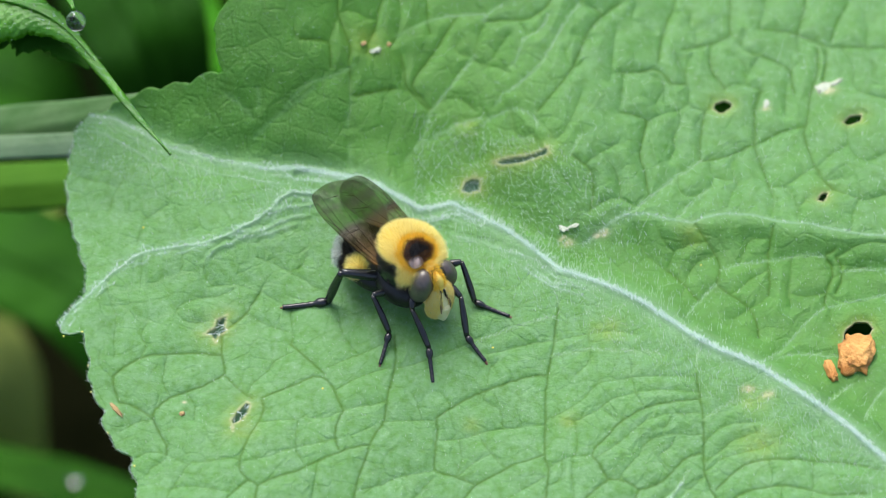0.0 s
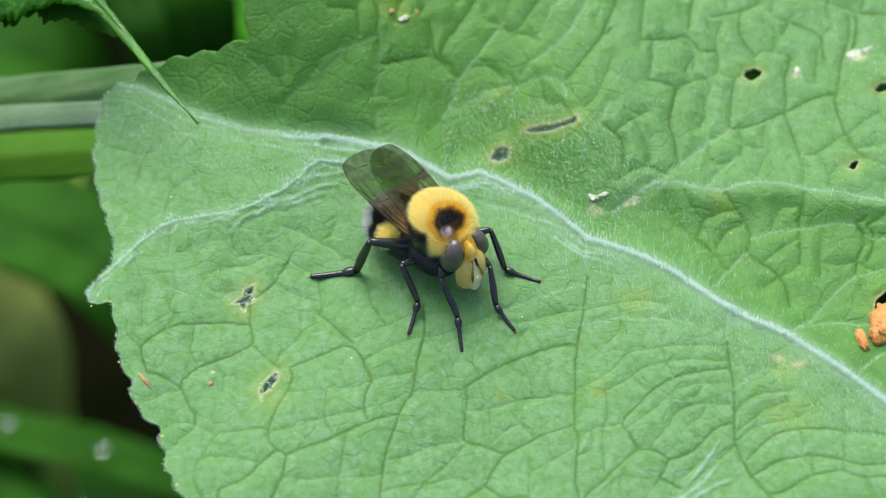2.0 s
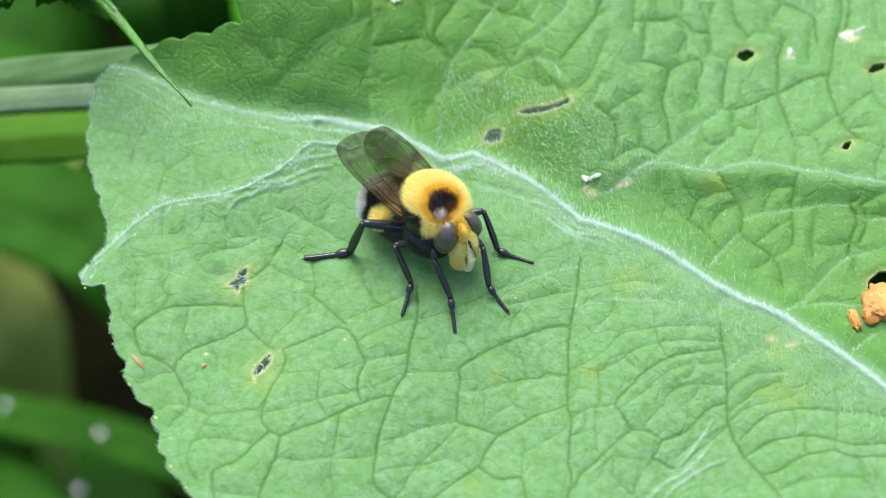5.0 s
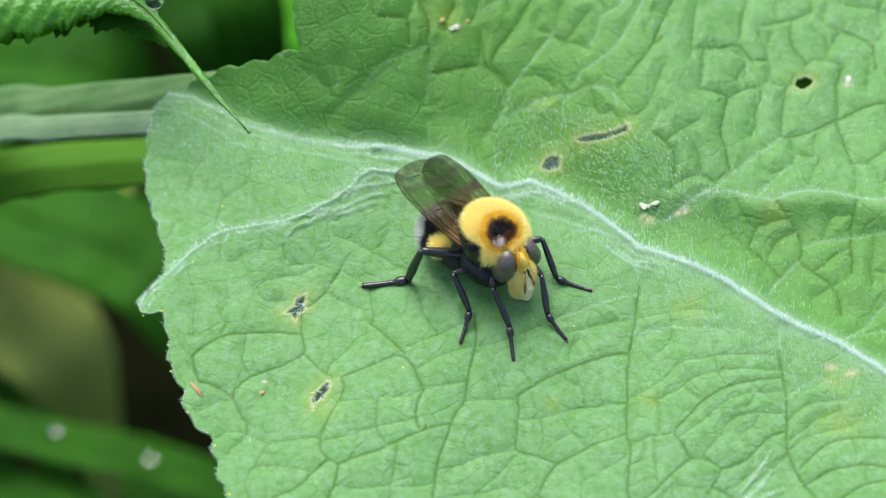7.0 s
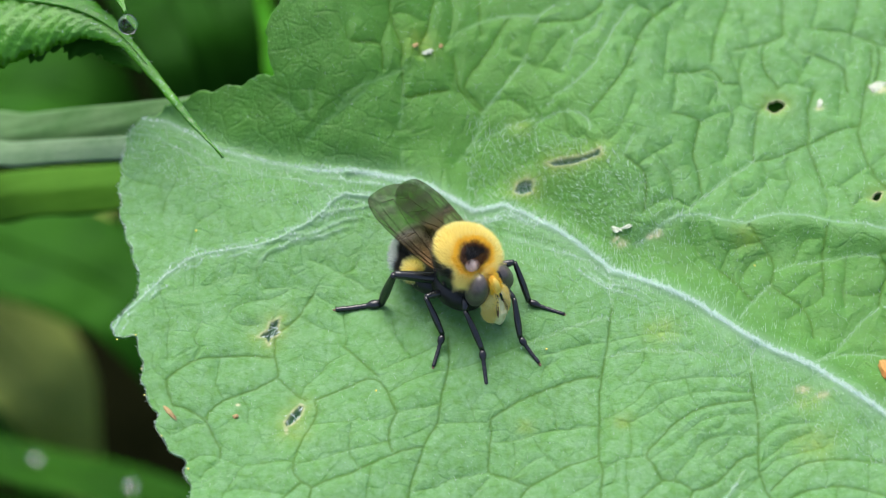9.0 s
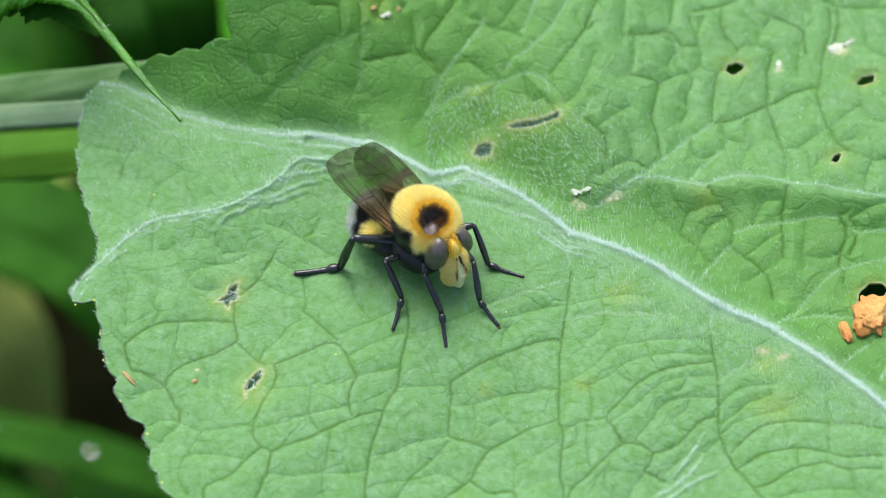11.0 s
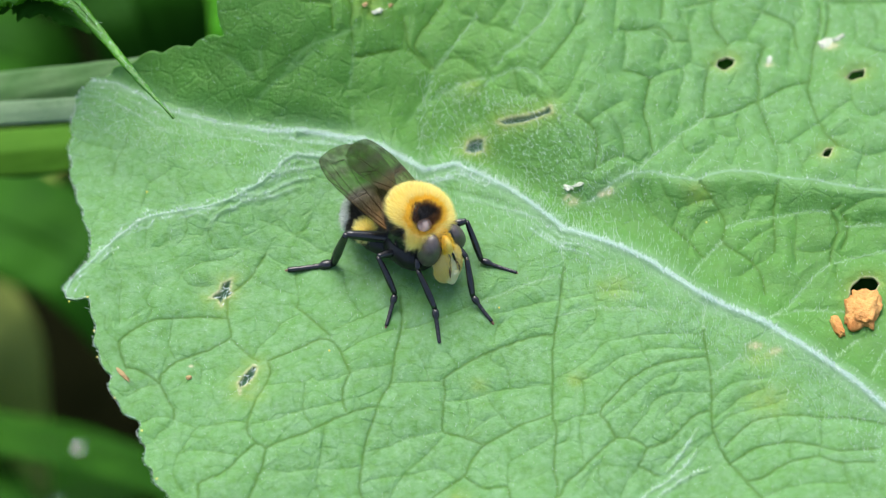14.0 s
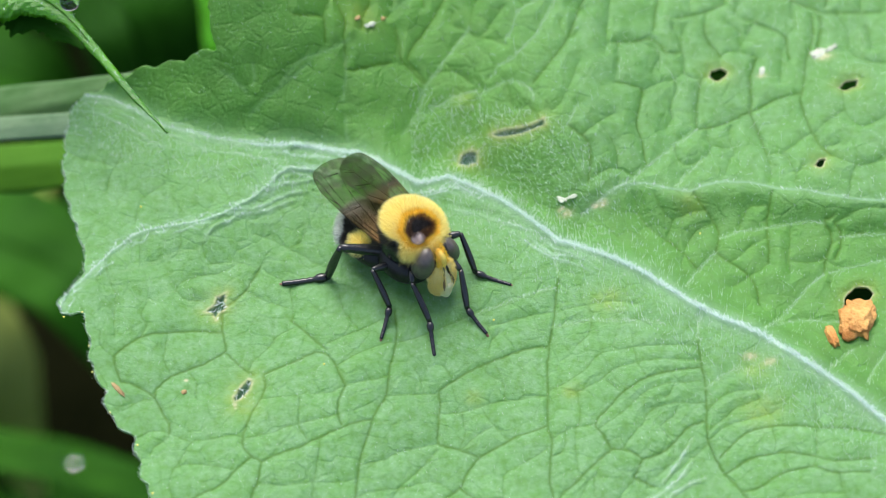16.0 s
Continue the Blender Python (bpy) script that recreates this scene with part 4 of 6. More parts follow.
def cells(px, py, size, seed):
    """Distance from the joints of small uneven cells."""
    rng = np.random.default_rng(seed)
    jitter = rng.uniform(0.05, 0.95, (400, 400, 2))
    gx, gy = np.floor(px / size).astype(int), np.floor(py / size).astype(int)
    f1, f2 = np.full(px.shape, 9e9), np.full(px.shape, 9e9)
    for i in (-1, 0, 1):
        for j in (-1, 0, 1):
            seed_at = jitter[(gx + i) % 400, (gy + j) % 400]
            d = np.hypot((gx + i + seed_at[..., 0]) * size - px, (gy + j + seed_at[..., 1]) * size - py)
            f2 = np.minimum(f2, np.maximum(f1, d))
            f1 = np.minimum(f1, d)
    return f2 - f1


def cell_tones(px, py, size, seed):
    """A random tone for each small cell, the same over the whole cell."""
    rng = np.random.default_rng(seed)
    jitter = rng.uniform(0.05, 0.95, (400, 400, 2))
    tones = np.random.default_rng(seed + 1).uniform(0, 1, (400, 400))
    gx, gy = np.floor(px / size).astype(int), np.floor(py / size).astype(int)
    best, tone = np.full(px.shape, 9e9), np.zeros(px.shape)
    for i in (-1, 0, 1):
        for j in (-1, 0, 1):
            seed_at = jitter[(gx + i) % 400, (gy + j) % 400]
            d = np.hypot((gx + i + seed_at[..., 0]) * size - px, (gy + j + seed_at[..., 1]) * size - py)
            tone = np.where(d < best, tones[(gx + i) % 400, (gy + j) % 400], tone)
            best = np.minimum(best, d)
    return tone


def spread(lo, a, b, hi, fine, coarse):
    """Grid lines: fine between a and b, coarser outside."""
    return np.concatenate([np.arange(lo, a, coarse), np.arange(a, b, fine), np.arange(b, hi + coarse, coarse)])


def build_leaf():
    rng = np.random.default_rng(11)
    leaf = tagged(new("leaf"), "large hairy green leaf with sunken net veins and small torn holes", "leaf")
    ring = scalloped(LOWER_MARGIN + FAR_MARGIN + UPPER_MARGIN, 0.3, 0.05, rng, 0.34)
    gx = spread(-36, -33.4, 46.5, 106, 0.115, 1.3)
    gy = spread(-66, -28, 36, 58, 0.115, 1.3)
    px, py = [a.ravel() for a in np.meshgrid(gx, gy)]
    px, py = px + rng.normal(0, 0.015, px.shape), py + rng.normal(0, 0.015, px.shape)
    nx, ny = len(gx), len(gy)
    idx = np.arange(nx * ny).reshape(ny, nx)
    quads = np.stack([idx[:-1, :-1], idx[:-1, 1:], idx[1:, 1:], idx[1:, :-1]], -1).reshape(-1, 4)
    cx, cy = px[quads].mean(1), py[quads].mean(1)
    keep = inside(cx, cy, ring)
    rims = [scalloped(h[:-1], 0.25, 0.06, rng) for h in HOLES]
    for h in rims:
        keep &= ~inside(cx, cy, h)
    quads = quads[keep]
    used = np.unique(quads)
    remap = np.full(nx * ny, -1)
    remap[used] = np.arange(len(used))
    quads, px, py = remap[quads], px[used], py[used]
    # verts on the open rim are drawn onto the margin or the hole's edge
    edges = np.sort(np.concatenate([quads[:, [0, 1]], quads[:, [1, 2]], quads[:, [2, 3]], quads[:, [3, 0]]]), 1)
    uniq, count = np.unique(edges, axis=0, return_counts=True)
    rim = np.unique(uniq[count == 1])
    qx, qy, qd = nearest_on(px[rim], py[rim], ring)
    for h in rims:
        hx, hy, hd = nearest_on(px[rim], py[rim], h)
        closer = hd < qd
        qx, qy, qd = np.where(closer, hx, qx), np.where(closer, hy, qy), np.minimum(qd, hd)
    px[rim], py[rim] = qx, qy
    # relief and the marks of the veins
    z = blade(px, py)
    groove, pale, light = np.zeros(px.shape), np.zeros(px.shape), np.zeros(px.shape)
    net = np.full(px.shape, 2.5)
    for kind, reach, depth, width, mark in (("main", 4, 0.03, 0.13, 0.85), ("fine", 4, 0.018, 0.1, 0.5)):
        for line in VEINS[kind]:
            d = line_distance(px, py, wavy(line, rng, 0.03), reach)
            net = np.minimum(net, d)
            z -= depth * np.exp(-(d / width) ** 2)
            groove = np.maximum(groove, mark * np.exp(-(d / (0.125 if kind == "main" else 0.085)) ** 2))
    for line in VEINS["pale"]:
        d = line_distance(px, py, wavy(line, rng, 0.03), 4)
        net = np.minimum(net, d)
        z += 0.07 * np.exp(-(d / 0.2) ** 2)
        light = np.maximum(light, np.where(px > 0, 1.0, 0.6) * np.exp(-(d / 0.15) ** 2))
    for line in VEINS["downy"]:
        d = line_distance(px, py, wavy(line, rng, 0.05), 4)
        net = np.minimum(net, d)
        z += 0.12 * np.exp(-(d / 0.22) ** 2)
        taper = np.clip(np.minimum(np.hypot(px - line[0][0], py - line[0][1]), np.hypot(px - line[-1][0], py - line[-1][1])) / 1.6, 0.1, 1) * (0.7 + 0.3 * np.sin(px * 2.3 + py * 3.1))
        pale = np.maximum(pale, taper * (0.36 * np.exp(-(d / 0.11) ** 2) + 0.14 * np.exp(-(d / 0.4) ** 2)))
    # the ribs: a downy crest and a bundle of thin pale strands beside it
    for line, width, amount, strands in ((MIDRIB, 0.34, 1.0, (-2.0, -1.45, -0.95, -0.5, 0.35)), (FOLD, 0.18, 0.75, (0.7, 0.4, -0.5)), (TERRACE, 0.2, 0.34, (0.5,))):
        d, f = along(px, py, line)
        net = np.minimum(net, np.abs(d))
        fade = amount * np.clip((px + 24) / 16, 0.45 if line is MIDRIB else 0.8, 1)
        z += 0.26 * fade * np.exp(-(d / width) ** 2)
        pale = np.maximum(pale, fade * (0.8 * np.exp(-(d / (0.6 * width)) ** 2) + 0.22 * np.exp(-(d / (3.0 * width)) ** 2)))
        for k, off in enumerate(strands):
            run = d - off - 0.14 * np.sin(f * (60 + 17 * k) + k) - 0.1 * np.sin(f * (140 + 31 * k))
            gap = np.clip(0.5 + 0.9 * np.sin(f * (41 + 13 * k) + 2 * k), 0, 1) / (1 + np.exp((px - 15) / 1.5))
            pale = np.maximum(pale, 0.62 * fade * gap * np.exp(-(run / 0.12) ** 2))
            z += 0.05 * fade * gap * np.exp(-(run / 0.14) ** 2)
    d_mid, _ = along(px, py, MIDRIB)
    tone = cell_tones(px * 0.9 + 0.25 * np.sin(py * 1.7), py * 1.05 + 0.25 * np.sin(px * 1.9), 1.7, 5)
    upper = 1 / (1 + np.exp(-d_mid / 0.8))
    z += (0.17 + 0.10 * upper) * (1 - np.exp(-net / 0.5)) + (0.05 + 0.07 * upper) * (1 - np.exp(-(net / 1.1) ** 2))
    for k in range(10):
        turn, length = 0.63 * k + 0.2, 2.4 + 0.45 * ((k * 7) % 10)
        z += 0.011 * length ** 0.5 * np.sin((px * math.cos(turn) + py * math.sin(turn)) * 2 * math.pi / length + 1.7 * k + 0.8 * np.sin(px * 0.5 + 0.4 * k * py * 0.3))
    above = 1 / (1 + np.exp(-along(px, py, TERRACE)[0] / 0.8))
    # pale torn rims and the yellow that spreads round them
    scar, yellow = np.zeros(px.shape), np.zeros(px.shape)
    for h in rims:
        d = line_distance(px, py, h + h[:1], 5)
        scar = np.maximum(scar, 0.95 * np.exp(-(d / 0.13) ** 2))
        yellow = np.maximum(yellow, np.exp(-(d / 0.8) ** 1.5))
        z -= 0.25 * np.exp(-(d / 0.5) ** 2)
    thin = np.zeros(px.shape)
    for h in WINDOWS:
        d = line_distance(px, py, h, 5)
        within = inside(px, py, h[:-1])
        thin = np.where(within, 1.0 - np.exp(-(d / 0.12) ** 2), thin)
        z -= np.where(within, 0.6 * (1 - np.exp(-(d / 0.25) ** 2)) - 0.25 * np.clip(cells(px, py, 0.45, 12), 0, 0.3), 0)
        scar = np.maximum(scar, 0.75 * np.exp(-(d / 0.15) ** 2))
        yellow = np.maximum(yellow, np.exp(-(d / 0.9) ** 1.4))
    for x, y, r in YELLOW_SPOTS:
        yellow = np.maximum(yellow, 0.9 * np.exp(-(np.hypot(px - x, (py - y) * 1.2) / r) ** 2))
    for x, y, r in SCARS:
        scar = np.maximum(scar, 1.3 * np.exp(-(np.hypot(px - x, (py - y) * 1.5) / r) ** 2) * np.clip(1.6 - 3 * cells(px, py, 0.6, 21), 0, 1))
    scar *= 0.35 + 1.3 * np.clip(cells(px, py, 0.5, 9) * 2, 0, 0.5)
    yellow *= 0.5 + 0.8 * np.clip(cells(px, py, 1.3, 3), 0, 0.6)
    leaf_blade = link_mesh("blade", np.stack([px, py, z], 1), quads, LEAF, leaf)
    # painted sky sheen: full before the midrib, weak on the steep back left
    for name, values in (("groove", groove), ("pale", pale), ("light", light), ("scar", scar), ("thin", thin), ("tone", tone), ("painted_sheen", (1 - upper) * 1.1 + upper * (0.05 + 0.75 / (1 + np.exp((13 - px - 0.4 * np.maximum(d_mid - 9, 0)) / 3.0)) * (0.3 + 0.7 * above))), ("yellowing", np.clip(yellow, 0, 1))):
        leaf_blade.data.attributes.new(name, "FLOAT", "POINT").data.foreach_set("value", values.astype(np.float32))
    thick = leaf_blade.modifiers.new("thickness", "SOLIDIFY")
    thick.thickness, thick.offset = 0.00028, -1
    # down on the blade: dense along ribs and margin, thinner elsewhere
    view = (px < 46) & (py < 37) & (py > -29)
    d_rim = nearest_on(px[view], py[view], ring)[2]
    margin = np.flatnonzero(view)[d_rim < 0.15]
    margin = margin[py[margin] < 21]
    back = np.flatnonzero(view & (d_mid > 0.6))
    near_back = back[(d_mid[back] < 9) & (px[back] > 0) & (px[back] < 13 + rng.uniform(0, 22, len(back)) * rng.uniform(0, 1, len(back)))]
    sparse = back[px[back] < rng.uniform(-14, 10, len(back))]
    front = np.flatnonzero(view & (d_mid < -0.6))
    ribs = np.flatnonzero(view & (pale > 0.25) & (rng.uniform(size=len(pale)) < pale ** 2))
    twigs = np.flatnonzero(view & (light > 0.4) & (px > 2))
    nzx, nzy = (blade(px + 0.2, py) - blade(px - 0.2, py)) / 0.4, (blade(px, py + 0.2) - blade(px, py - 0.2)) / 0.4
    for name, pool, count, lo, hi, width, lean in (
            ("rib_down", ribs, 11000, 0.22, 0.48, 0.024, 0.3), ("vein_down", twigs, 3000, 0.18, 0.36, 0.016, 0.3), ("back_down", near_back, 2800, 0.35, 0.6, 0.03, 0.2),
            ("left_down", sparse, 1500, 0.2, 0.4, 0.016, 0.3), ("upper_down", back[px[back] > rng.uniform(-14, 16, len(back))], 6000, 0.2, 0.4, 0.02, 0.3), ("front_down", front, 4500, 0.16, 0.32, 0.012, 0.4),
            ("crest_down", front[d_mid[front] > -5], 4500, 0.28, 0.5, 0.02, 0.2), ("margin_down", margin, 1000, 0.2, 0.42, 0.024, 0.8)):
        pick = rng.choice(pool, count)
        root = np.stack([px[pick], py[pick], z[pick]], 1) + rng.normal(0, 0.05, (count, 3)) * [1, 1, 0.2]
        way = np.stack([-nzx[pick], -nzy[pick], np.ones(count)], 1) * 0.7 + rng.normal(0, lean, (count, 3)) * [1, 1, 0.2] + [-0.05, 0.35, 0.0]
        if name == "margin_down":
            ox, oy, _ = nearest_on(px[pick], py[pick], [(20, -8), (20.1, -8)])
            out = np.stack([px[pick] - ox, py[pick] - oy, np.zeros(count)], 1)
            way = out / np.linalg.norm(out, axis=1)[:, None] + rng.normal(0, 0.45, (count, 3)) + [0, 0, 1.1]
        fur(name, root, way, rng.uniform(lo, hi, count), width, LEAF_HAIR, leaf, "fine white hairs", 0.1, rng, "stuff")
    # torn fibres that reach into the grazed places
    for h in WINDOWS:
        ring_pts = np.array(h[:-1])
        mid = ring_pts.mean(0)
        k = rng.integers(0, len(ring_pts), 46)
        at = ring_pts[k] * 0.9 + mid * 0.1 + rng.normal(0, 0.12, (46, 2))
        root = np.column_stack([at, blade(at[:, 0], at[:, 1]) + 0.05])
        way = np.column_stack([mid - at, np.full(46, 0.15)]) + rng.normal(0, 0.3, (46, 3)) * [1, 1, 0.4]
        fur("torn_fibre", root, way, rng.uniform(0.25, 0.6, 46), 0.05, LEAF_HAIR, leaf, "pale torn fibres", 0.1, rng, "stuff")
    # stalk with its pale lower rib
    stalk = blade_leaf("stalk", [(-20, 23.4, -0.6), (-26, 24.0, -2.4), (-32.6, 26.4, -6), (-43.5, 31.4, -13), (-52.2, 36.9, -20), (-80, 52, -50), (-100, 60, -90)], [2.4, 2.6, 2.6, 2.6, 2.6, 2.8, 3.0],
                       PETIOLE, up=(0, -0.45, 0.9), fold=-0.25, rows=50, cols=12, parent=leaf, thickness=1.0, ripple=0.04)
    tagged(stalk, "grey-green downy leaf stalk")
    rib = blade_leaf("rib", [(-26, 20.3, -1.4), (-32.5, 23.2, -5.3), (-43.4, 28.4, -12.2), (-52, 33.5, -19.3), (-80, 48.4, -49.5), (-100, 56.4, -89)], [0.9, 1.1, 1.2, 1.3, 1.4, 1.5],
                     RIB_PALE, up=(0, -0.45, 0.9), fold=-0.08, rows=40, cols=12, parent=stalk, thickness=1.0, ripple=0.01)
    tagged(rib, "pale downy rib")
    return px, py, z


SCARS = [(14.1, 7.5, 0.50), (13.6, 8.0, 0.35), (17.3, 7.9, 0.45), (16.7, 7.8, 0.35), (38.8, 24.4, 0.75), (38.2, 24.7, 0.40), (32.9, 22.4, 0.40), (29.3, -9.2, 0.50), (31.0, -9.9, 0.45), (-20.1, -8.9, 0.20)]
YELLOW_SPOTS = [(-15.0, -12.0, 1.60), (17.3, -2.6, 1.60), (30.0, -14.6, 1.90), (25.2, 7.7, 1.20), (13.6, -11.7, 1.00), (5.2, -11.7, 0.80), (3.2, -22.8, 1.00), (-4.4, 26.2, 1.80), (29.8, -10.4, 1.50), (5.0, 19.9, 1.00)]
LEAF_X, LEAF_Y, LEAF_Z = build_leaf()


def on_leaf(x, y):
    """Height of the leaf's upper side at a place of the plan."""
    return float(LEAF_Z[np.argmin((LEAF_X - x) ** 2 + (LEAF_Y - y) ** 2)])


# ---- the hoverfly: x to its head, y to its left side, z up, in millimetres ----
FLY_POSE = pose(-0.45 * MM, 1.35 * MM, -0.77 * MM, 0, 0, -52)


def ball_points(n, rng):
    p = rng.normal(size=(n, 3))
    return p / np.linalg.norm(p, axis=1)[:, None]


def leg(name, fly, hip, hip_end, knee, ankle, foot, thick):
    """Femur as the part, with tibia, foot joints and pads beneath it."""
    v, f = tube([hip, hip_end, knee], [0.34 * thick, 0.5 * thick, 0.46 * thick, 0.30 * thick], 12, 10)
    femur = link_mesh(name, v, f, LEG_BLACK, fly)
    k, a, t = Vector(knee), Vector(ankle), Vector(foot)
    bend = (k + a) / 2 + Vector((0, 0, 0.12))
    v, f = tube([k, bend, a], [0.26 * thick, 0.34 * thick, 0.40 * thick, 0.30 * thick], 10, 10)
    link_mesh("tibia", v, f, LEG_BLACK, femur)
    mid = (a + t) / 2 - Vector((0, 0, 0.12)) + Vector((0, 0, 0.1))
    r = [0.24 * thick, 0.40 * thick, 0.42 * thick, 0.38 * thick]
    for k2 in range(5):
        r += [0.20 * thick, 0.28 * thick - 0.012 * k2]
    v, f = tube([a, mid, t + Vector((0, 0, 0.16))], r, 22, 8)
    link_mesh("tarsus", v, f, LEG_BLACK, femur)
    way = (t - a).normalized()
    v, f = tube([t + Vector((0, 0, 0.17)), t + way * 0.22 + Vector((0, 0, 0.08)), t + way * 0.38], [0.10, 0.15, 0.09], 6, 8, 0.6)
    tagged(link_mesh("foot_pad", v, f, FOOT_BROWN, femur), "small reddish brown foot pad")
    rng = np.random.default_rng(len(name) + int(abs(knee[0]) * 10))
    n = 150
    s = rng.uniform(0, 1, n)[:, None]
    root = np.array(knee) * (1 - s) + np.array(ankle) * s
    fur("bristle", root, ball_points(n, rng), rng.uniform(0.35, 0.5, n), 0.03, FUR_BLACK, femur, "", 0.0, rng, "stuff")
    return femur


WING_EDGE = [(0.0, 0.15, -0.6), (0.8, 0.35, -1.2), (2.0, 0.5, -1.9), (3.5, 0.65, -2.6), (5.0, 0.78, -3.0), (6.5, 0.85, -3.1), (8.0, 0.8, -2.9), (9.0, 0.65, -2.4), (9.6, 0.48, -1.8), (9.9, 0.3, -1.3), (10.05, 0.05, -0.7)]


def wing(fly, base, tip, outward, lift):
    """A membrane with camber, thin depth and raised veins; outward is the side of its front edge."""
    b, t = Vector(base), Vector(tip)
    along_wing = (t - b).normalized()
    across = Vector((0, 0, 1)).cross(along_wing) * (1 if outward > 0 else -1)
    across = (across if across.y * outward > 0 else -across).normalized()
    scale = (t - b).length / 10.05
    up = Vector((0, 0, 1))

    def place(s, w):
        h = 0.25 * math.sin(s * 0.31) - lift * w * 0.28 - 0.02 * (w + 0.8) ** 2 + 0.03 * math.sin(s * 2.1 + w * 1.3)
        return b + along_wing * (s * scale) + across * (w * scale * 1.22) + up * h

    edge = np.array(WING_EDGE)
    ns, nw = 60, 26
    ss = np.linspace(0, 10.05, ns + 1)
    front, rear = np.interp(ss, edge[:, 0], edge[:, 1]), np.interp(ss, edge[:, 0], edge[:, 2])
    verts, stain, smoke, faces = [], [], [], []
    for i, s in enumerate(ss):
        for j in range(nw + 1):
            w = front[i] + (rear[i] - front[i]) * j / nw
            verts.append(place(s, w))
            stain.append(math.exp(-(s / 2.6) ** 2) * 0.6)
            band = 0.95 * math.exp(-((s - 4.5 - 0.25 * w) / 0.55) ** 2) * (0.45 + 0.55 * math.exp(-((w - 0.3) / 1.1) ** 2))
            streak = 0.16 * (0.5 + 0.5 * math.sin(9 * w + 0.6 * s))
            smoke.append(min(1, band + streak + 0.38 * math.exp(-s / 2.4) + 0.3 * math.exp(-((s - 7.6 - 0.4 * w) / 0.5) ** 2) + 0.25 * math.exp(-((s - 9.4) / 0.6) ** 2)))
    for i in range(ns):
        for j in range(nw):
            a = i * (nw + 1) + j
            faces.append((a, a + 1, a + nw + 2, a + nw + 1))
    ob = tagged(link_mesh("wing", verts, faces, WING, fly), "smoky transparent wing with dark veins and an orange base")
    for name, values in (("base_stain", stain), ("smoke", smoke)):
        ob.data.attributes.new(name, "FLOAT", "POINT").data.foreach_set("value", np.array(values, np.float32))
    thick = ob.modifiers.new("thickness", "SOLIDIFY")
    thick.thickness = 0.00002
    for line in ([(0, 0.12), (2, 0.48), (5, 0.76), (8, 0.78), (9.8, 0.32)], [(0, 0), (3, 0.38), (6, 0.55), (9.2, 0.4)], [(0.5, -0.2), (3, 0.1), (6, 0.15), (9.5, -0.1)],
                 [(0.5, -0.4), (3, -0.5), (5.5, -0.6), (8.3, -1.0)], [(1, -0.7), (3, -1.1), (5.5, -1.5), (7.6, -1.7), (8.6, -1.2)], [(1, -0.9), (3, -1.8), (4.4, -2.5)],
                 [(4.2, -0.55), (4.4, 0.12)], [(5.6, -1.5), (5.9, -0.65)], [(8.3, -1.0), (8.8, -0.05)], [(2.6, -1.05), (2.8, -0.5)], [(5.6, 0.5), (7.2, 0.8)], [(2.4, 0.3), (2.5, 0.52)], [(7.6, -1.7), (8.2, -2.4)], [(5.5, -1.5), (6.2, -2.9)]):
        pts = [place(s, w) + up * 0.03 for s, w in line]
        v, f = tube(pts, [0.045, 0.03, 0.022], 14, 6)
        link_mesh("wing_vein", v, f, WING_VEIN, ob)
    return ob


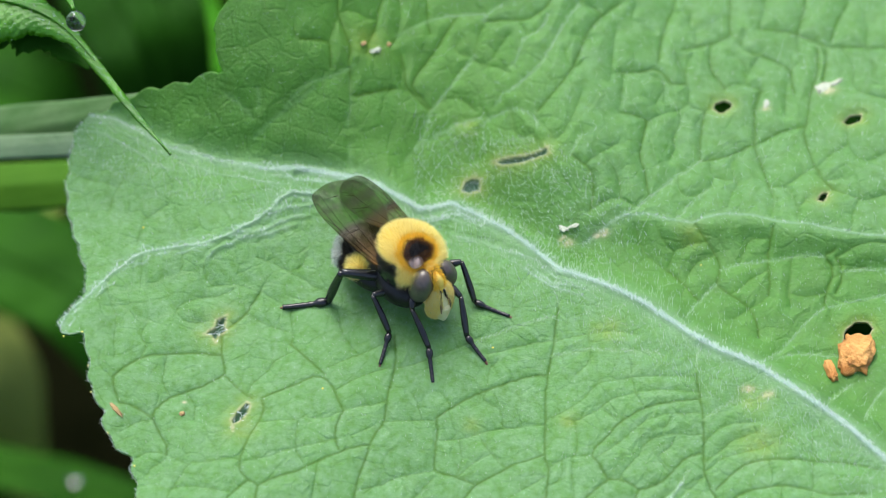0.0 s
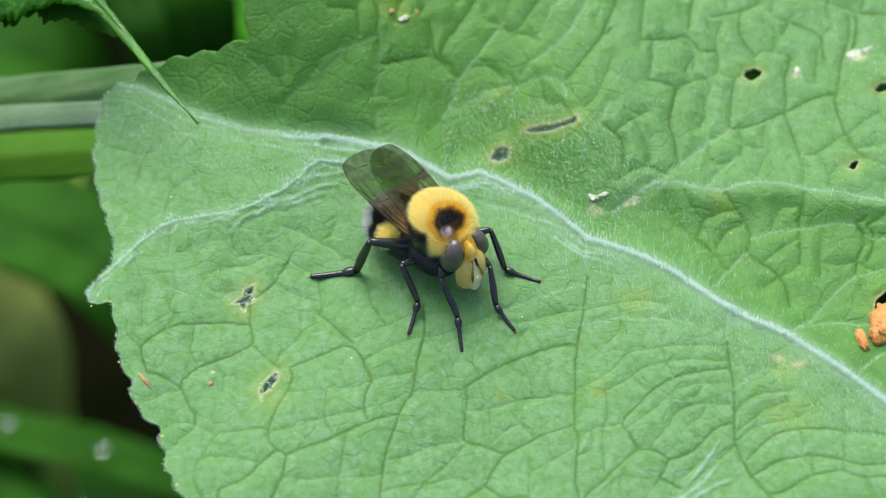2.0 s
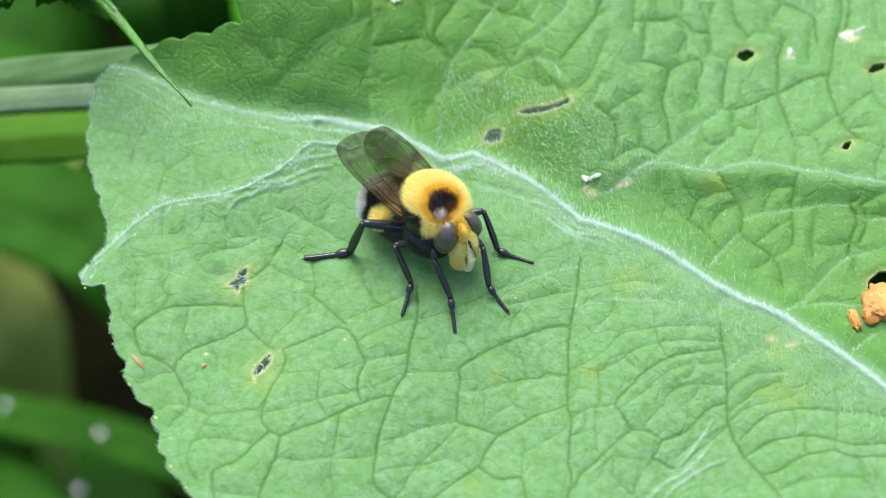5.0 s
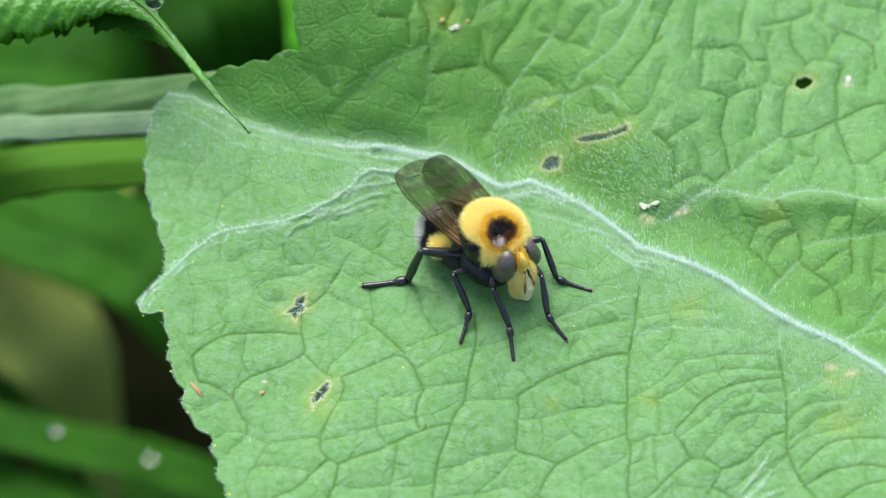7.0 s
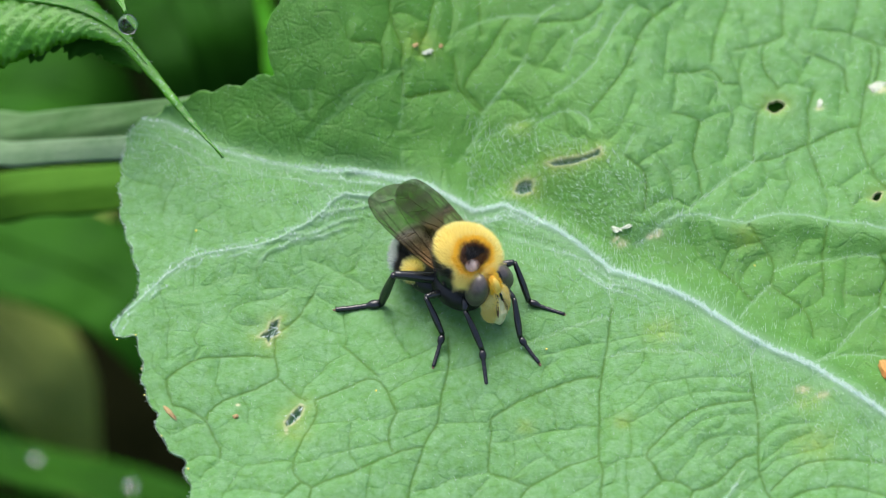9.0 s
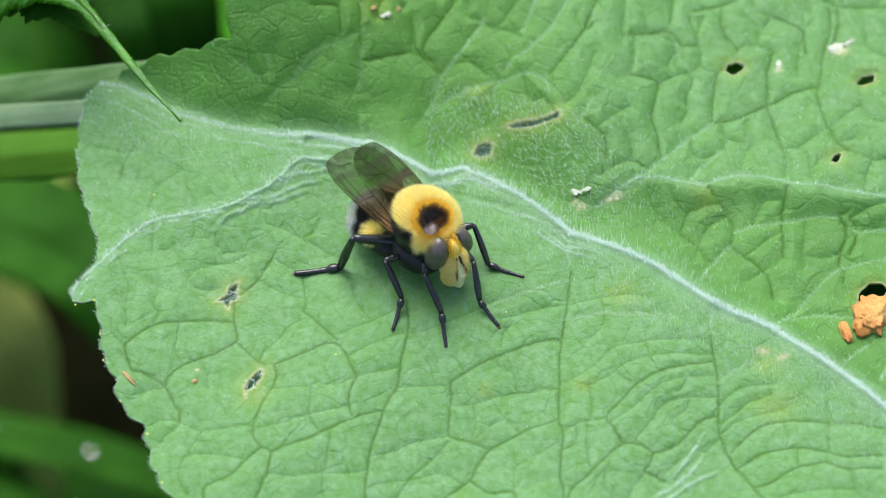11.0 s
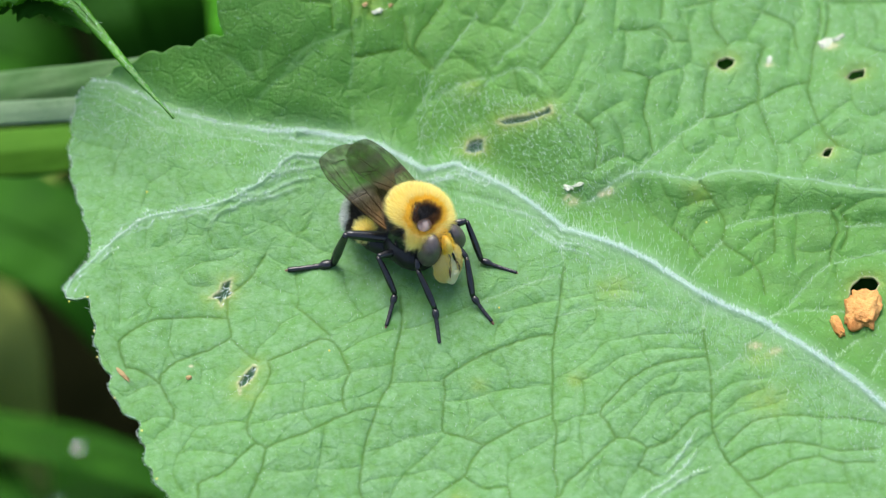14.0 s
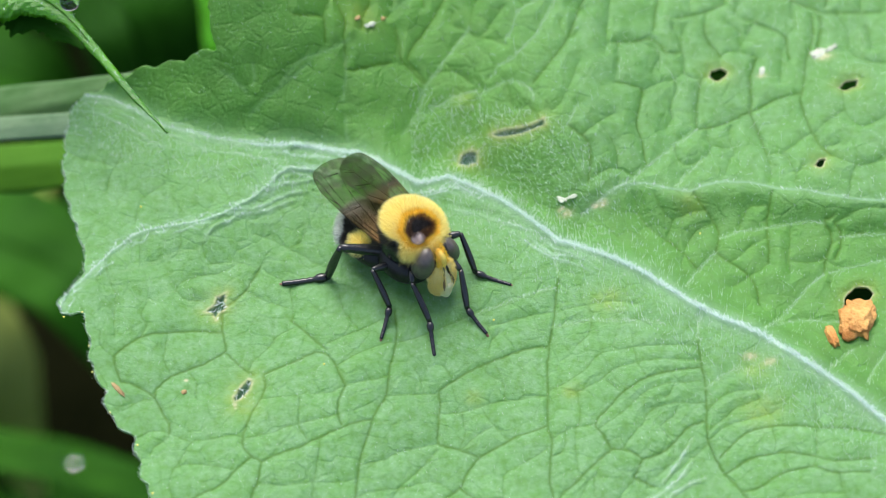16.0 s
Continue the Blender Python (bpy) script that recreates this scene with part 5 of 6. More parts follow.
def build_hoverfly():
    rng = np.random.default_rng(21)
    fly = tagged(new("hoverfly"), "furry yellow and black hoverfly with white tail standing on the leaf", "hoverfly")
    fly.matrix_basis = FLY_POSE
    body = []
    # thorax
    tc, tr = np.array((-0.05, 0.32, 4.95)), np.array((2.9, 2.85, 2.8))
    thorax = part("thorax", egg(tc, tr, u=64, v=40), THORAX, fly, "black shining thorax")
    pts = ball_points(52000, rng)
    spot = np.array(SPOT) / np.linalg.norm(SPOT)

    def fields(p):
        off = p - spot
        off[:, 1] *= 0.78
        wave = 0.8 * np.sin(7 * np.arctan2(off[:, 1], off[:, 0])) + 1.5 * np.sin(3 * np.arctan2(off[:, 1], off[:, 0]) + 1)
        bare = np.degrees(np.linalg.norm(off, axis=1)) + wave
        flank = np.where((-p[:, 1] > 0.5 + 0.4 * p[:, 0]) & (p[:, 2] < 0.62), -1.0, 0.0)
        return bare, p[:, 2] + 0.15 * p[:, 0] + flank

    ang, low = fields(pts)
    co = np.array([w.co for w in thorax.data.vertices]) / MM
    va, vl = fields((co - tc) / tr)
    thorax.data.attributes.new("furred", "FLOAT", "POINT").data.foreach_set("value", (((va > 22) & (vl > 0.2)) * 1.0).astype(np.float32))
    glint = np.array(GLINT) / np.linalg.norm(GLINT)
    shine = np.degrees(np.arccos(np.clip(pts @ glint, -1, 1)))
    chance = rng.uniform(size=len(pts))
    for name, mask, lo, hi, mat, label in (
            ("golden_fur", (ang > 21 + 7 * chance) & (ang < 36) & (low > 0.15), 0.3, 0.6, FUR_GOLD, "dense golden fur"),
            ("lemon_fur", (ang >= 32) & (low > 0.22 - 0.2 * (pts[:, 0] < -0.2)), 0.65, 1.05, FUR_LEMON, "long lemon yellow fur"),
            ("brown_fur", (((ang > 14) & (ang <= 25)) | ((ang < 25) & (pts[:, 0] > spot[0] + 0.08))) & (chance < 0.7) & (shine > 6), 0.3, 0.5, FUR_BROWN, "short brown fur"),
            ("dark_fur", (ang <= 19) & (shine > 6) & (pts[:, 0] < spot[0] + 0.14), 0.2, 0.4, FUR_BLACK, "short black fur"),
            ("flank_fur", (low <= 0.1) & (low > -0.7) & (chance < 0.2), 0.4, 0.7, FUR_BLACK, "sparse black fur")):
        p = pts[mask]
        nrm = p / tr
        nrm /= np.linalg.norm(nrm, axis=1)[:, None]
        way = nrm + rng.normal(0, 0.22, p.shape) + [-0.35, 0, 0.0]
        fur(name, tc + p * tr, way, rng.uniform(lo, hi, len(p)), 0.032, mat, thorax, label, 0.06, rng, "stuff")
    body.append(thorax)
    # flat lump whose pale colour stands for the highlight on the thorax
    part("glint_patch", egg(tc + glint * tr * 1.0, (0.62, 0.72, 0.24), (0, 30, 0), lambda x, y, z: (x, y, z * (0.8 + 0.3 * math.sin(4 * y + 2 * x)))), PALE_GLINT, thorax, "small bare shiny patch with its glint painted pale")
    # abdomen: broad, flattened, bands of fur
    ac, ar = np.array((-3.35, -0.4, 2.3)), np.array((3.75, 3.25, 1.8))
    abdomen = part("abdomen", egg(ac, ar, (0, 8, 0), lambda x, y, z: (x, y * (1 - 0.12 * max(0, -x)), z * (1 - 0.1 * abs(y)) + 0.012 * math.sin(x * 16)), 40, 26), CHITIN, fly, "broad glossy black abdomen")
    q = ball_points(30000, rng)
    for name, mask, lo, hi, mat, label in (
            ("tail_fur", (q[:, 0] < -0.45) & (q[:, 2] > -0.55) & (q[:, 2] < 0.42), 0.7, 1.1, FUR_WHITE, "white tail fur"),
            ("black_band", (q[:, 0] < -0.1) & ((q[:, 0] > -0.47) | (q[:, 2] > 0.42)) & (q[:, 2] > -0.3), 0.35, 0.6, FUR_BLACK, "black fur band")):
        p = q[mask]
        way = p / ar + rng.normal(0, 0.06, p.shape)
        way[:, 0] -= 0.12
        fur(name, ac + p * ar, way, rng.uniform(lo, hi, len(p)), 0.035, mat, abdomen, label, 0.1, rng, "stuff")
    for at, size in (((-3.3, -2.75, 3.0), (1.05, 0.95, 1.05)), ((-3.3, 2.3, 2.9), (1.0, 0.9, 0.9))):
        tuft = part("side_tuft", egg(at, size), BROW, abdomen, "lemon yellow side tuft")
        p = ball_points(2600, rng)
        fur("tuft_fur", np.array(at) + p * size, p + rng.normal(0, 0.2, p.shape) + [-0.5, 0, -0.2], rng.uniform(0.3, 0.55, len(p)), 0.035, FUR_LEMON, tuft, "", 0.05, rng, "stuff")
    body.append(abdomen)
    body.append(part("underside", egg((0.2, -0.45, 2.75), (2.9, 2.35, 1.7), (0, 6, 0)), CHITIN, fly, "glossy black underside"))
    # head, its eyes and the snout-like face
    hc = Vector(HEAD)
    skull = part("head", egg(hc, (1.1, 1.7, 1.55)), CHITIN, fly)
    for side in (-1, 1):
        part("eye", egg(hc + Vector((0.0 - 0.2 * (side > 0), side * 1.22 + 0.3 * (side > 0), 0.12 - 0.55 * (side > 0))), (1.28, 1.05, 1.75), (side * 14, 0, side * 18)), EYE, skull, "large grey-brown compound eye")
    def snout(x, y, z):
        ridge = 0.12 * math.cos(y * 5) * (z < 0.4)
        return x * (1 - 0.1 * z) - 0.30 * z + ridge * (x > 0), y * (1 + 0.30 * z - 0.1 * z * z), z + 0.05 * math.sin(6 * z + 3 * y)
    part("face", egg(hc + Vector((0.95, 0.05, -1.75)), (1.0, 1.38, 2.3), (0, -10, -4), snout), FACE, skull, "pale yellow protruding face")
    part("face_knob", egg(hc + Vector((1.95, 0.05, -2.2)), (0.42, 0.5, 0.5)), FACE, skull, "rounded yellow knob of the face")
    for side in (-1, 1):
        v, f = tube([hc + Vector((1.75, 0.05 + side * 0.3, -0.75)), hc + Vector((2.0, 0.05 + side * 0.5, -1.7)), hc + Vector((2.0, 0.05 + side * 0.42, -2.7))], [0.1, 0.13, 0.05], 10, 8)
        tagged(link_mesh("face_stripe", v, f, FOOT_BROWN, skull), "brown stripe down the face")
    v, f = tube([hc + Vector((1.6, 0.05, -3.45)), hc + Vector((1.7, 0.05, -3.85)), hc + Vector((1.72, 0.05, -4.1))], [0.34, 0.28, 0.16], 8, 8)
    link_mesh("mouth", v, f, CHITIN, skull)
    for side in (-1, 1):
        a = hc + Vector((1.35, side * 0.16, 0.1))
        v, f = tube([a, a + Vector((0.28, side * 0.06, -0.35)), a + Vector((0.38, side * 0.12, -0.95))], [0.08, 0.13, 0.09], 8, 8, 0.6)
        tagged(link_mesh("antenna", v, f, LEG_BLACK, skull), "short dark hanging antenna")
    crest = ball_points(14000, rng)
    part("brow", egg(hc + Vector((0.55, 0.05, 0.0)), (0.98, 0.66, 1.5)), BROW, skull, "golden brow between the eyes")
    p = crest[(np.abs(crest[:, 1]) < 0.36) & (crest[:, 2] > 0.1) & (crest[:, 0] > -0.6)]
    fur("crest", np.array(hc) + p * [1.32, 1.75, 1.62], p + rng.normal(0, 0.25, p.shape) + [0.2, 0, -0.2], rng.uniform(0.15, 0.32, len(p)), 0.04, FUR_GOLD, skull, "golden fur between the eyes", 0, rng, "stuff")
    p = crest[(crest[:, 0] > -0.1) & (np.abs(crest[:, 1]) > 0.2)]
    fur("face_fur", np.array(hc) + [0.95, 0.05, -1.75] + p * [1.05, 1.38, 2.25], p + rng.normal(0, 0.3, p.shape) + [0, 0, -0.5], rng.uniform(0.15, 0.32, len(p)), 0.03, FUR_CREAM, skull, "pale yellow down", 0, rng, "stuff")
    body.append(skull)
    body.append(wing(fly, (-0.5, -2.2, 5.3), (-10.9, -1.85, 5.5), -1, 1))
    body.append(wing(fly, (-0.9, 2.2, 5.9), (-9.9, 2.0, 5.9), 1, 1))
    legs = {}
    for key, hip, hip_end, knee, ankle, foot, thick in (
            ("hind_right", (-0.7, -1.0, 2.9), (-1.5, -2.3, 3.2), (-3.08, -5.05, 4.2), (-4.36, -5.7, -0.75), (-6.72, -9.03, -1.55), 1.12),
            ("middle_right", (0.4, -1.4, 2.6), (0.2, -2.6, 2.9), (-0.02, -3.96, 3.2), (2.63, -4.13, 0.6), (4.16, -6.34, -0.80), 0.8),
            ("front_right", (1.9, -0.9, 3.0), (2.6, -1.5, 3.3), (3.2, -2.06, 3.0), (6.1, -2.4, 0.6), (8.46, -3.78, -1.0), 0.8),
            ("front_left", (2.3, 1.4, 3.0), (3.6, 1.9, 3.4), (4.89, 2.11, 3.2), (7.1, 1.07, 0.6), (9.68, 1.15, -0.62), 0.8),
            ("middle_left", (0.9, 2.0, 2.8), (1.72, 3.28, 3.8), (2.22, 4.28, 4.0), (4.6, 4.07, 0.9), (7.36, 5.9, 0.22), 0.8),
            ("hind_left", (-0.7, 1.4, 2.9), (-1.6, 2.2, 3.0), (-2.5, 2.8, 3.0), (-3.8, 2.6, 0.4), (-4.8, 3.2, 0.0), 1.0)):
        legs[key] = leg("leg", fly, hip, hip_end, knee, ankle, foot, thick)
    return fly, body, legs


SPOT = (0.50, 0.02, 0.86)
GLINT = (0.70, -0.22, 0.74)
HEAD = (2.95, 0.62, 4.75)
FLY, FLY_BODY, FLY_LEGS = build_hoverfly()


# ---- plants round the leaf ----
def water_drop(name, centre, radius, squash=0.8):
    ob = part(name, egg(centre, (radius, radius, radius * squash), u=24, v=16), WATER, None)
    return ob


def build_surroundings():
    # a toothed leaf that hangs into view, with its long drawn-out tip
    t = blade_leaf("toothed_leaf", [(-70, 38, 6), (-52, 30.2, 9.5), (-42, 28.0, 10), (-36, 26.6, 10), (-32, 24.2, 9.6), (-29, 20.6, 9), (-25, 15.2, 8), (-21.7, 11, 7.4)],
                   [10, 8, 6.2, 4.0, 1.8, 0.65, 0.48, 0.32, 0.05], TOOTHED, fold=-0.12, teeth=0.08, rows=210, cols=18, seed=4, curl=0.45)
    tagged(t, "fresh green toothed leaf with a long drooping tip", "leaf")
    midrib(t, [(-70, 38, 6), (-52, 30.2, 9.5), (-42, 28.0, 10), (-36, 26.6, 10), (-32, 24.2, 9.6), (-29, 20.6, 9)], 0.22, TOOTHED)
    rng = np.random.default_rng(17)
    co = np.array([w.co for w in t.data.vertices]) / MM
    pick = rng.choice(np.flatnonzero(co[:, 0] > -40), 260)
    fur("leaf_hair", co[pick], rng.normal(0, 1, (260, 3)) + [0, 0, 0.6], rng.uniform(0.2, 0.5, 260), 0.018, LEAF_HAIR, t, "fine pale hairs", 0.1, rng, "stuff")
    # extra leaf in a darker green, standing for the shaded underside
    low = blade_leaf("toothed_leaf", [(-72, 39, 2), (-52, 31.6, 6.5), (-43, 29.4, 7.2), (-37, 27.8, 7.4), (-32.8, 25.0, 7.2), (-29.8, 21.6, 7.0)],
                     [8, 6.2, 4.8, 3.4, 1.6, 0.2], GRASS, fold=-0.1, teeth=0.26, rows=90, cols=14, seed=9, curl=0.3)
    tagged(low, "added toothed leaf, painted darker for the shaded underside above", "leaf")
    tagged(water_drop("water_drop", (-30.5, 21.9, 13.0), 0.9, 1.05), "clear round hanging water drop", "water drop")
    st = blade_leaf("leaf_tip", [(-34.5, 38, 14), (-32.0, 26.6, 14), (-30.7, 22.6, 13.8)], [1.6, 0.9, 0.4, 0.1], TOOTHED, fold=0.3, rows=24, cols=6, seed=6)
    tagged(st, "narrow green leaf tip carrying a drop", "leaf")
    stem = blade_leaf("plant_stem", [(-100, 60, -60), (-61, 39.4, -34), (-52.4, 35.1, -28), (-45.3, 35, -26), (-35.2, 35.9, -26), (-26.9, 36.4, -26), (-10, 38.2, -28), (60, 60, -60)],
                      [3.2, 2.9, 2.7, 2.6, 2.5, 2.5, 2.4, 2.4], OLIVE, up=(0, -0.4, 0.9), fold=-0.25, rows=60, cols=14, thickness=2.0, ripple=0.01)
    tagged(stem, "smooth olive green plant stem behind the leaf", "stem")
    # added leaf, seen only through the holes, that keeps them dark
    shaded = blade_leaf("hole_shade_leaf", [(2, -8, -22), (20, -8, -20), (50, -6, -21), (90, -4, -26), (130, -2, -36)], [4, 34, 46, 36, 2], GRASS_SHADED, fold=0.05, rows=40, cols=12)
    tagged(shaded, "added leaf, painted dark, that keeps the holes above it black", "leaf")
    # broad and grass-like blades below
    for path, widths, material, fold, label in BLADES:
        blade_thing = tagged(blade_leaf("grass_blade", path, widths, material, fold=fold, rows=40, cols=8), label, "grass", "blades under the leaf")
        midrib(blade_thing, path, max(widths) * 0.07, material)
    for x, y, z, r in ((-45.4, 70.2, -128.6, 0.62), (-48, 63.4, -132, 0.55), (-58.5, 74.6, -128.6, 0.5)):
        tagged(water_drop("dew_drop", (x, y, z), r, 0.7), "small bright dew drop on a blade", "water drop", "dew drops")


BLADES = [
    ([(-130, 110, -180), (-91.4, 96.2, -140), (-72.5, 79.6, -132), (-60.2, 74.2, -130), (-46.1, 70.5, -130), (-33.7, 66.3, -131), (-12, 62, -140), (30, 60, -200)], [2, 2.8, 3.2, 3.4, 3.4, 3.2, 2.6, 0.4], GRASS, 0.12, "long green grass blade with dew"),
    ([(-130, 96, -186), (-91, 84, -148), (-72, 69.5, -139), (-60, 64.5, -137), (-46, 61, -137), (-33, 57, -138), (-12, 52, -148), (30, 50, -205)], [1, 1.6, 1.9, 2.0, 2.0, 1.8, 1.4, 0.3], GRASS, 0.15, "narrow green grass blade"),
    ([(-120, 118, -190), (-90, 101, -150), (-72, 87, -143), (-60, 82, -141), (-47, 78, -142), (-34, 73, -146), (-10, 66, -170)], [1, 1.3, 1.5, 1.5, 1.4, 1.2, 0.3], GRASS_BRIGHT, 0.15, "thin green grass blade"),
    ([(-110, 110, -190), (-88.9, 96.5, -150), (-68.4, 72, -136), (-59.8, 65.1, -134), (-51.6, 57.8, -134), (-42.7, 50, -140), (-30, 30, -190)], [2, 3.6, 4.0, 4.2, 4.2, 3.8, 0.4], GRASS, 0.2, "arching green grass blade"),
    ([(-110, 150, -180), (-89.4, 129.3, -150), (-72.4, 108.4, -140), (-64, 98.7, -138), (-58.7, 93, -142), (-54, 86, -165)], [2, 6, 9, 9, 7, 0.6], WITHERED, 0.1, "broad yellowing withered leaf below"),
    ([(-60, 140, -150), (-58.1, 126.8, -130), (-53, 112.6, -122), (-48.7, 103.6, -121), (-43, 92, -130)], [0.5, 1.6, 2.1, 2.0, 0.3], WITHERED, 0.1, "thin dry brown withered grass blade"),
    ([(-130, 160, -190), (-97, 141, -140), (-74.6, 112.6, -122), (-61.3, 102.2, -118), (-49.1, 96.2, -118), (-39.2, 88, -124), (-10, 70, -180)], [3, 7, 9, 9.5, 9, 7, 0.5], GRASS, 0.1, "broad green blade arching below"),
    ([(-120, 160, -180), (-91.9, 146.9, -130), (-72.6, 135.5, -120), (-58.9, 131.5, -118), (-50, 128, -126), (-44, 124, -170)], [3, 8, 9, 9, 6, 0.5], GRASS, 0.2, "broad green blade below"),
    ([(-45, 210, -210), (-42.3, 190, -150), (-32.9, 144.3, -115), (-29.8, 132.6, -112), (-27.2, 124, -116), (-24, 110, -170)], [1.2, 2.8, 4, 4, 3.4, 0.4], GRASS_BRIGHT, 0.25, "upright bright green blade"),
    ([(-62, 215, -210), (-59.3, 195, -150), (-48.8, 151.7, -118), (-44.5, 139.8, -115), (-41, 130, -120), (-36, 116, -170)], [1.2, 3, 4.4, 4.4, 3.6, 0.4], GRASS_SHADED, 0.25, "upright green blade below, shade painted into its colour"),
    ([(-60, 150, -120), (-41.3, 125, -85), (-34, 102, -62), (-31.1, 93, -58), (-28.5, 85, -64), (-26, 78, -100)], [2, 5, 6, 5.5, 4, 0.4], GRASS_SHADED, 0.2, "drooping green leaf with shade painted into its colour"),
]
build_surroundings()


GROUND = -230
# left free of growth, so the blackened soil shows as dark gaps
BARE = [(-63, 158), (-52, 237)]


def scatter_blades():
    """Lower growth round the leaf: two kinds built once, then set out."""
    rng = random.Random(5)
    grass = blade_leaf("grass_blade", [(0, 0, 0), (8, 3, 34), (22, 6, 58), (44, 9, 70), (72, 12, 64)], [2.2, 3.4, 3.4, 2.4, 0.1], GRASS, fold=0.25, rows=30, cols=6)
    tagged(grass, "dark green grass blade growing from the soil", "grass", "grass below")
    broad = blade_leaf("ground_leaf", [(0, 0, 0), (6, 1, 20), (18, 3, 34), (38, 4, 40), (60, 5, 32)], [1.6, 6, 12, 11, 0.2], GRASS_SHADED, fold=0.18, rows=30, cols=8)
    tagged(broad, "broad green leaf near the soil, colour darkened for shade", "leaf", "low leaves")
    midrib(grass, [(0, 0, 0), (8, 3, 34), (22, 6, 58), (44, 9, 70), (72, 12, 64)], 0.25, GRASS)
    midrib(broad, [(0, 0, 0), (6, 1, 20), (18, 3, 34), (38, 4, 40), (60, 5, 32)], 0.5, GRASS)
    for proto, count in ((grass, 110), (broad, 170)):
        proto.matrix_basis = pose(-0.12, 0.12, GROUND * MM, 0, 0, -30)
        for k in range(count):
            x, y = rng.uniform(-230, 230), rng.uniform(-130, 330)
            if min(math.hypot(x - a, y - b) for a, b in BARE) < 62:
                continue
            copy_thing(proto, pose(x * MM, y * MM, GROUND * MM, rng.uniform(-12, 12), rng.uniform(-10, 14), rng.uniform(0, 360)))


scatter_blades()


def build_meadow():
    """Grass that carries on round the plant."""
    rng = np.random.default_rng(31)
    n = 9000
    angle, dist = rng.uniform(0, 2 * math.pi, n), 330 + 2600 * rng.uniform(0, 1, n) ** 1.4
    root = np.stack([dist * np.cos(angle), dist * np.sin(angle), np.full(n, GROUND - 4.0)], 1)
    way = rng.normal(0, 0.35, (n, 3)) + [0, 0, 1]
    meadow = fur("meadow_grass", root, way, rng.uniform(60, 150, n), rng.uniform(4, 8, n), GRASS, None, "", 0.1, rng)
    tagged(meadow, "green meadow grass round the plant", "grass", kind="stuff")


build_meadow()


def build_ground():
    n, bm = 60, bmesh.new()
    rows = []
    steps = [math.copysign(abs(s) ** 5 * 60 + abs(s) * 0.4, s) for s in np.linspace(-1, 1, n)]
    for y in steps:
        rows.append([bm.verts.new((x * 1000, y * 1000, GROUND + 6 * noise.noise(Vector((x * 20, y * 20, 0))))) for x in steps])
    for a, b in zip(rows[:-1], rows[1:]):
        for i in range(n - 1):
            bm.faces.new((a[i], a[i + 1], b[i + 1], b[i]))
    ground = part("ground", bm, SOIL_SHADED, None)
    tagged(ground, "bare soil under the plants, blackened for their shade", "ground", kind="structure")


build_ground()


# ---- small things on the leaf ----
def crumpled(name, x, y, radii, material, turn, seed, lift=0.5, sharp=0.35, square=1.0):
    """A lumpy torn fragment that rests on the leaf; square below 1 gives it blunter corners."""
    noise.seed_set(seed)

    def lump(a, b, c):
        k = 1 + sharp * noise.noise(Vector((a, b, c)) * 1.9) + sharp * 0.6 * noise.noise(Vector((a, b, c)) * 4.5) + 0.4 * sharp * noise.noise(Vector((a, b, c)) * 9.0)
        return [math.copysign(abs(v) ** square, v) * k for v in (a, b, c)]
    return part(name, egg((x, y, on_leaf(x, y) + radii[2] * lift), radii, turn, lump, 40, 26), material, None)


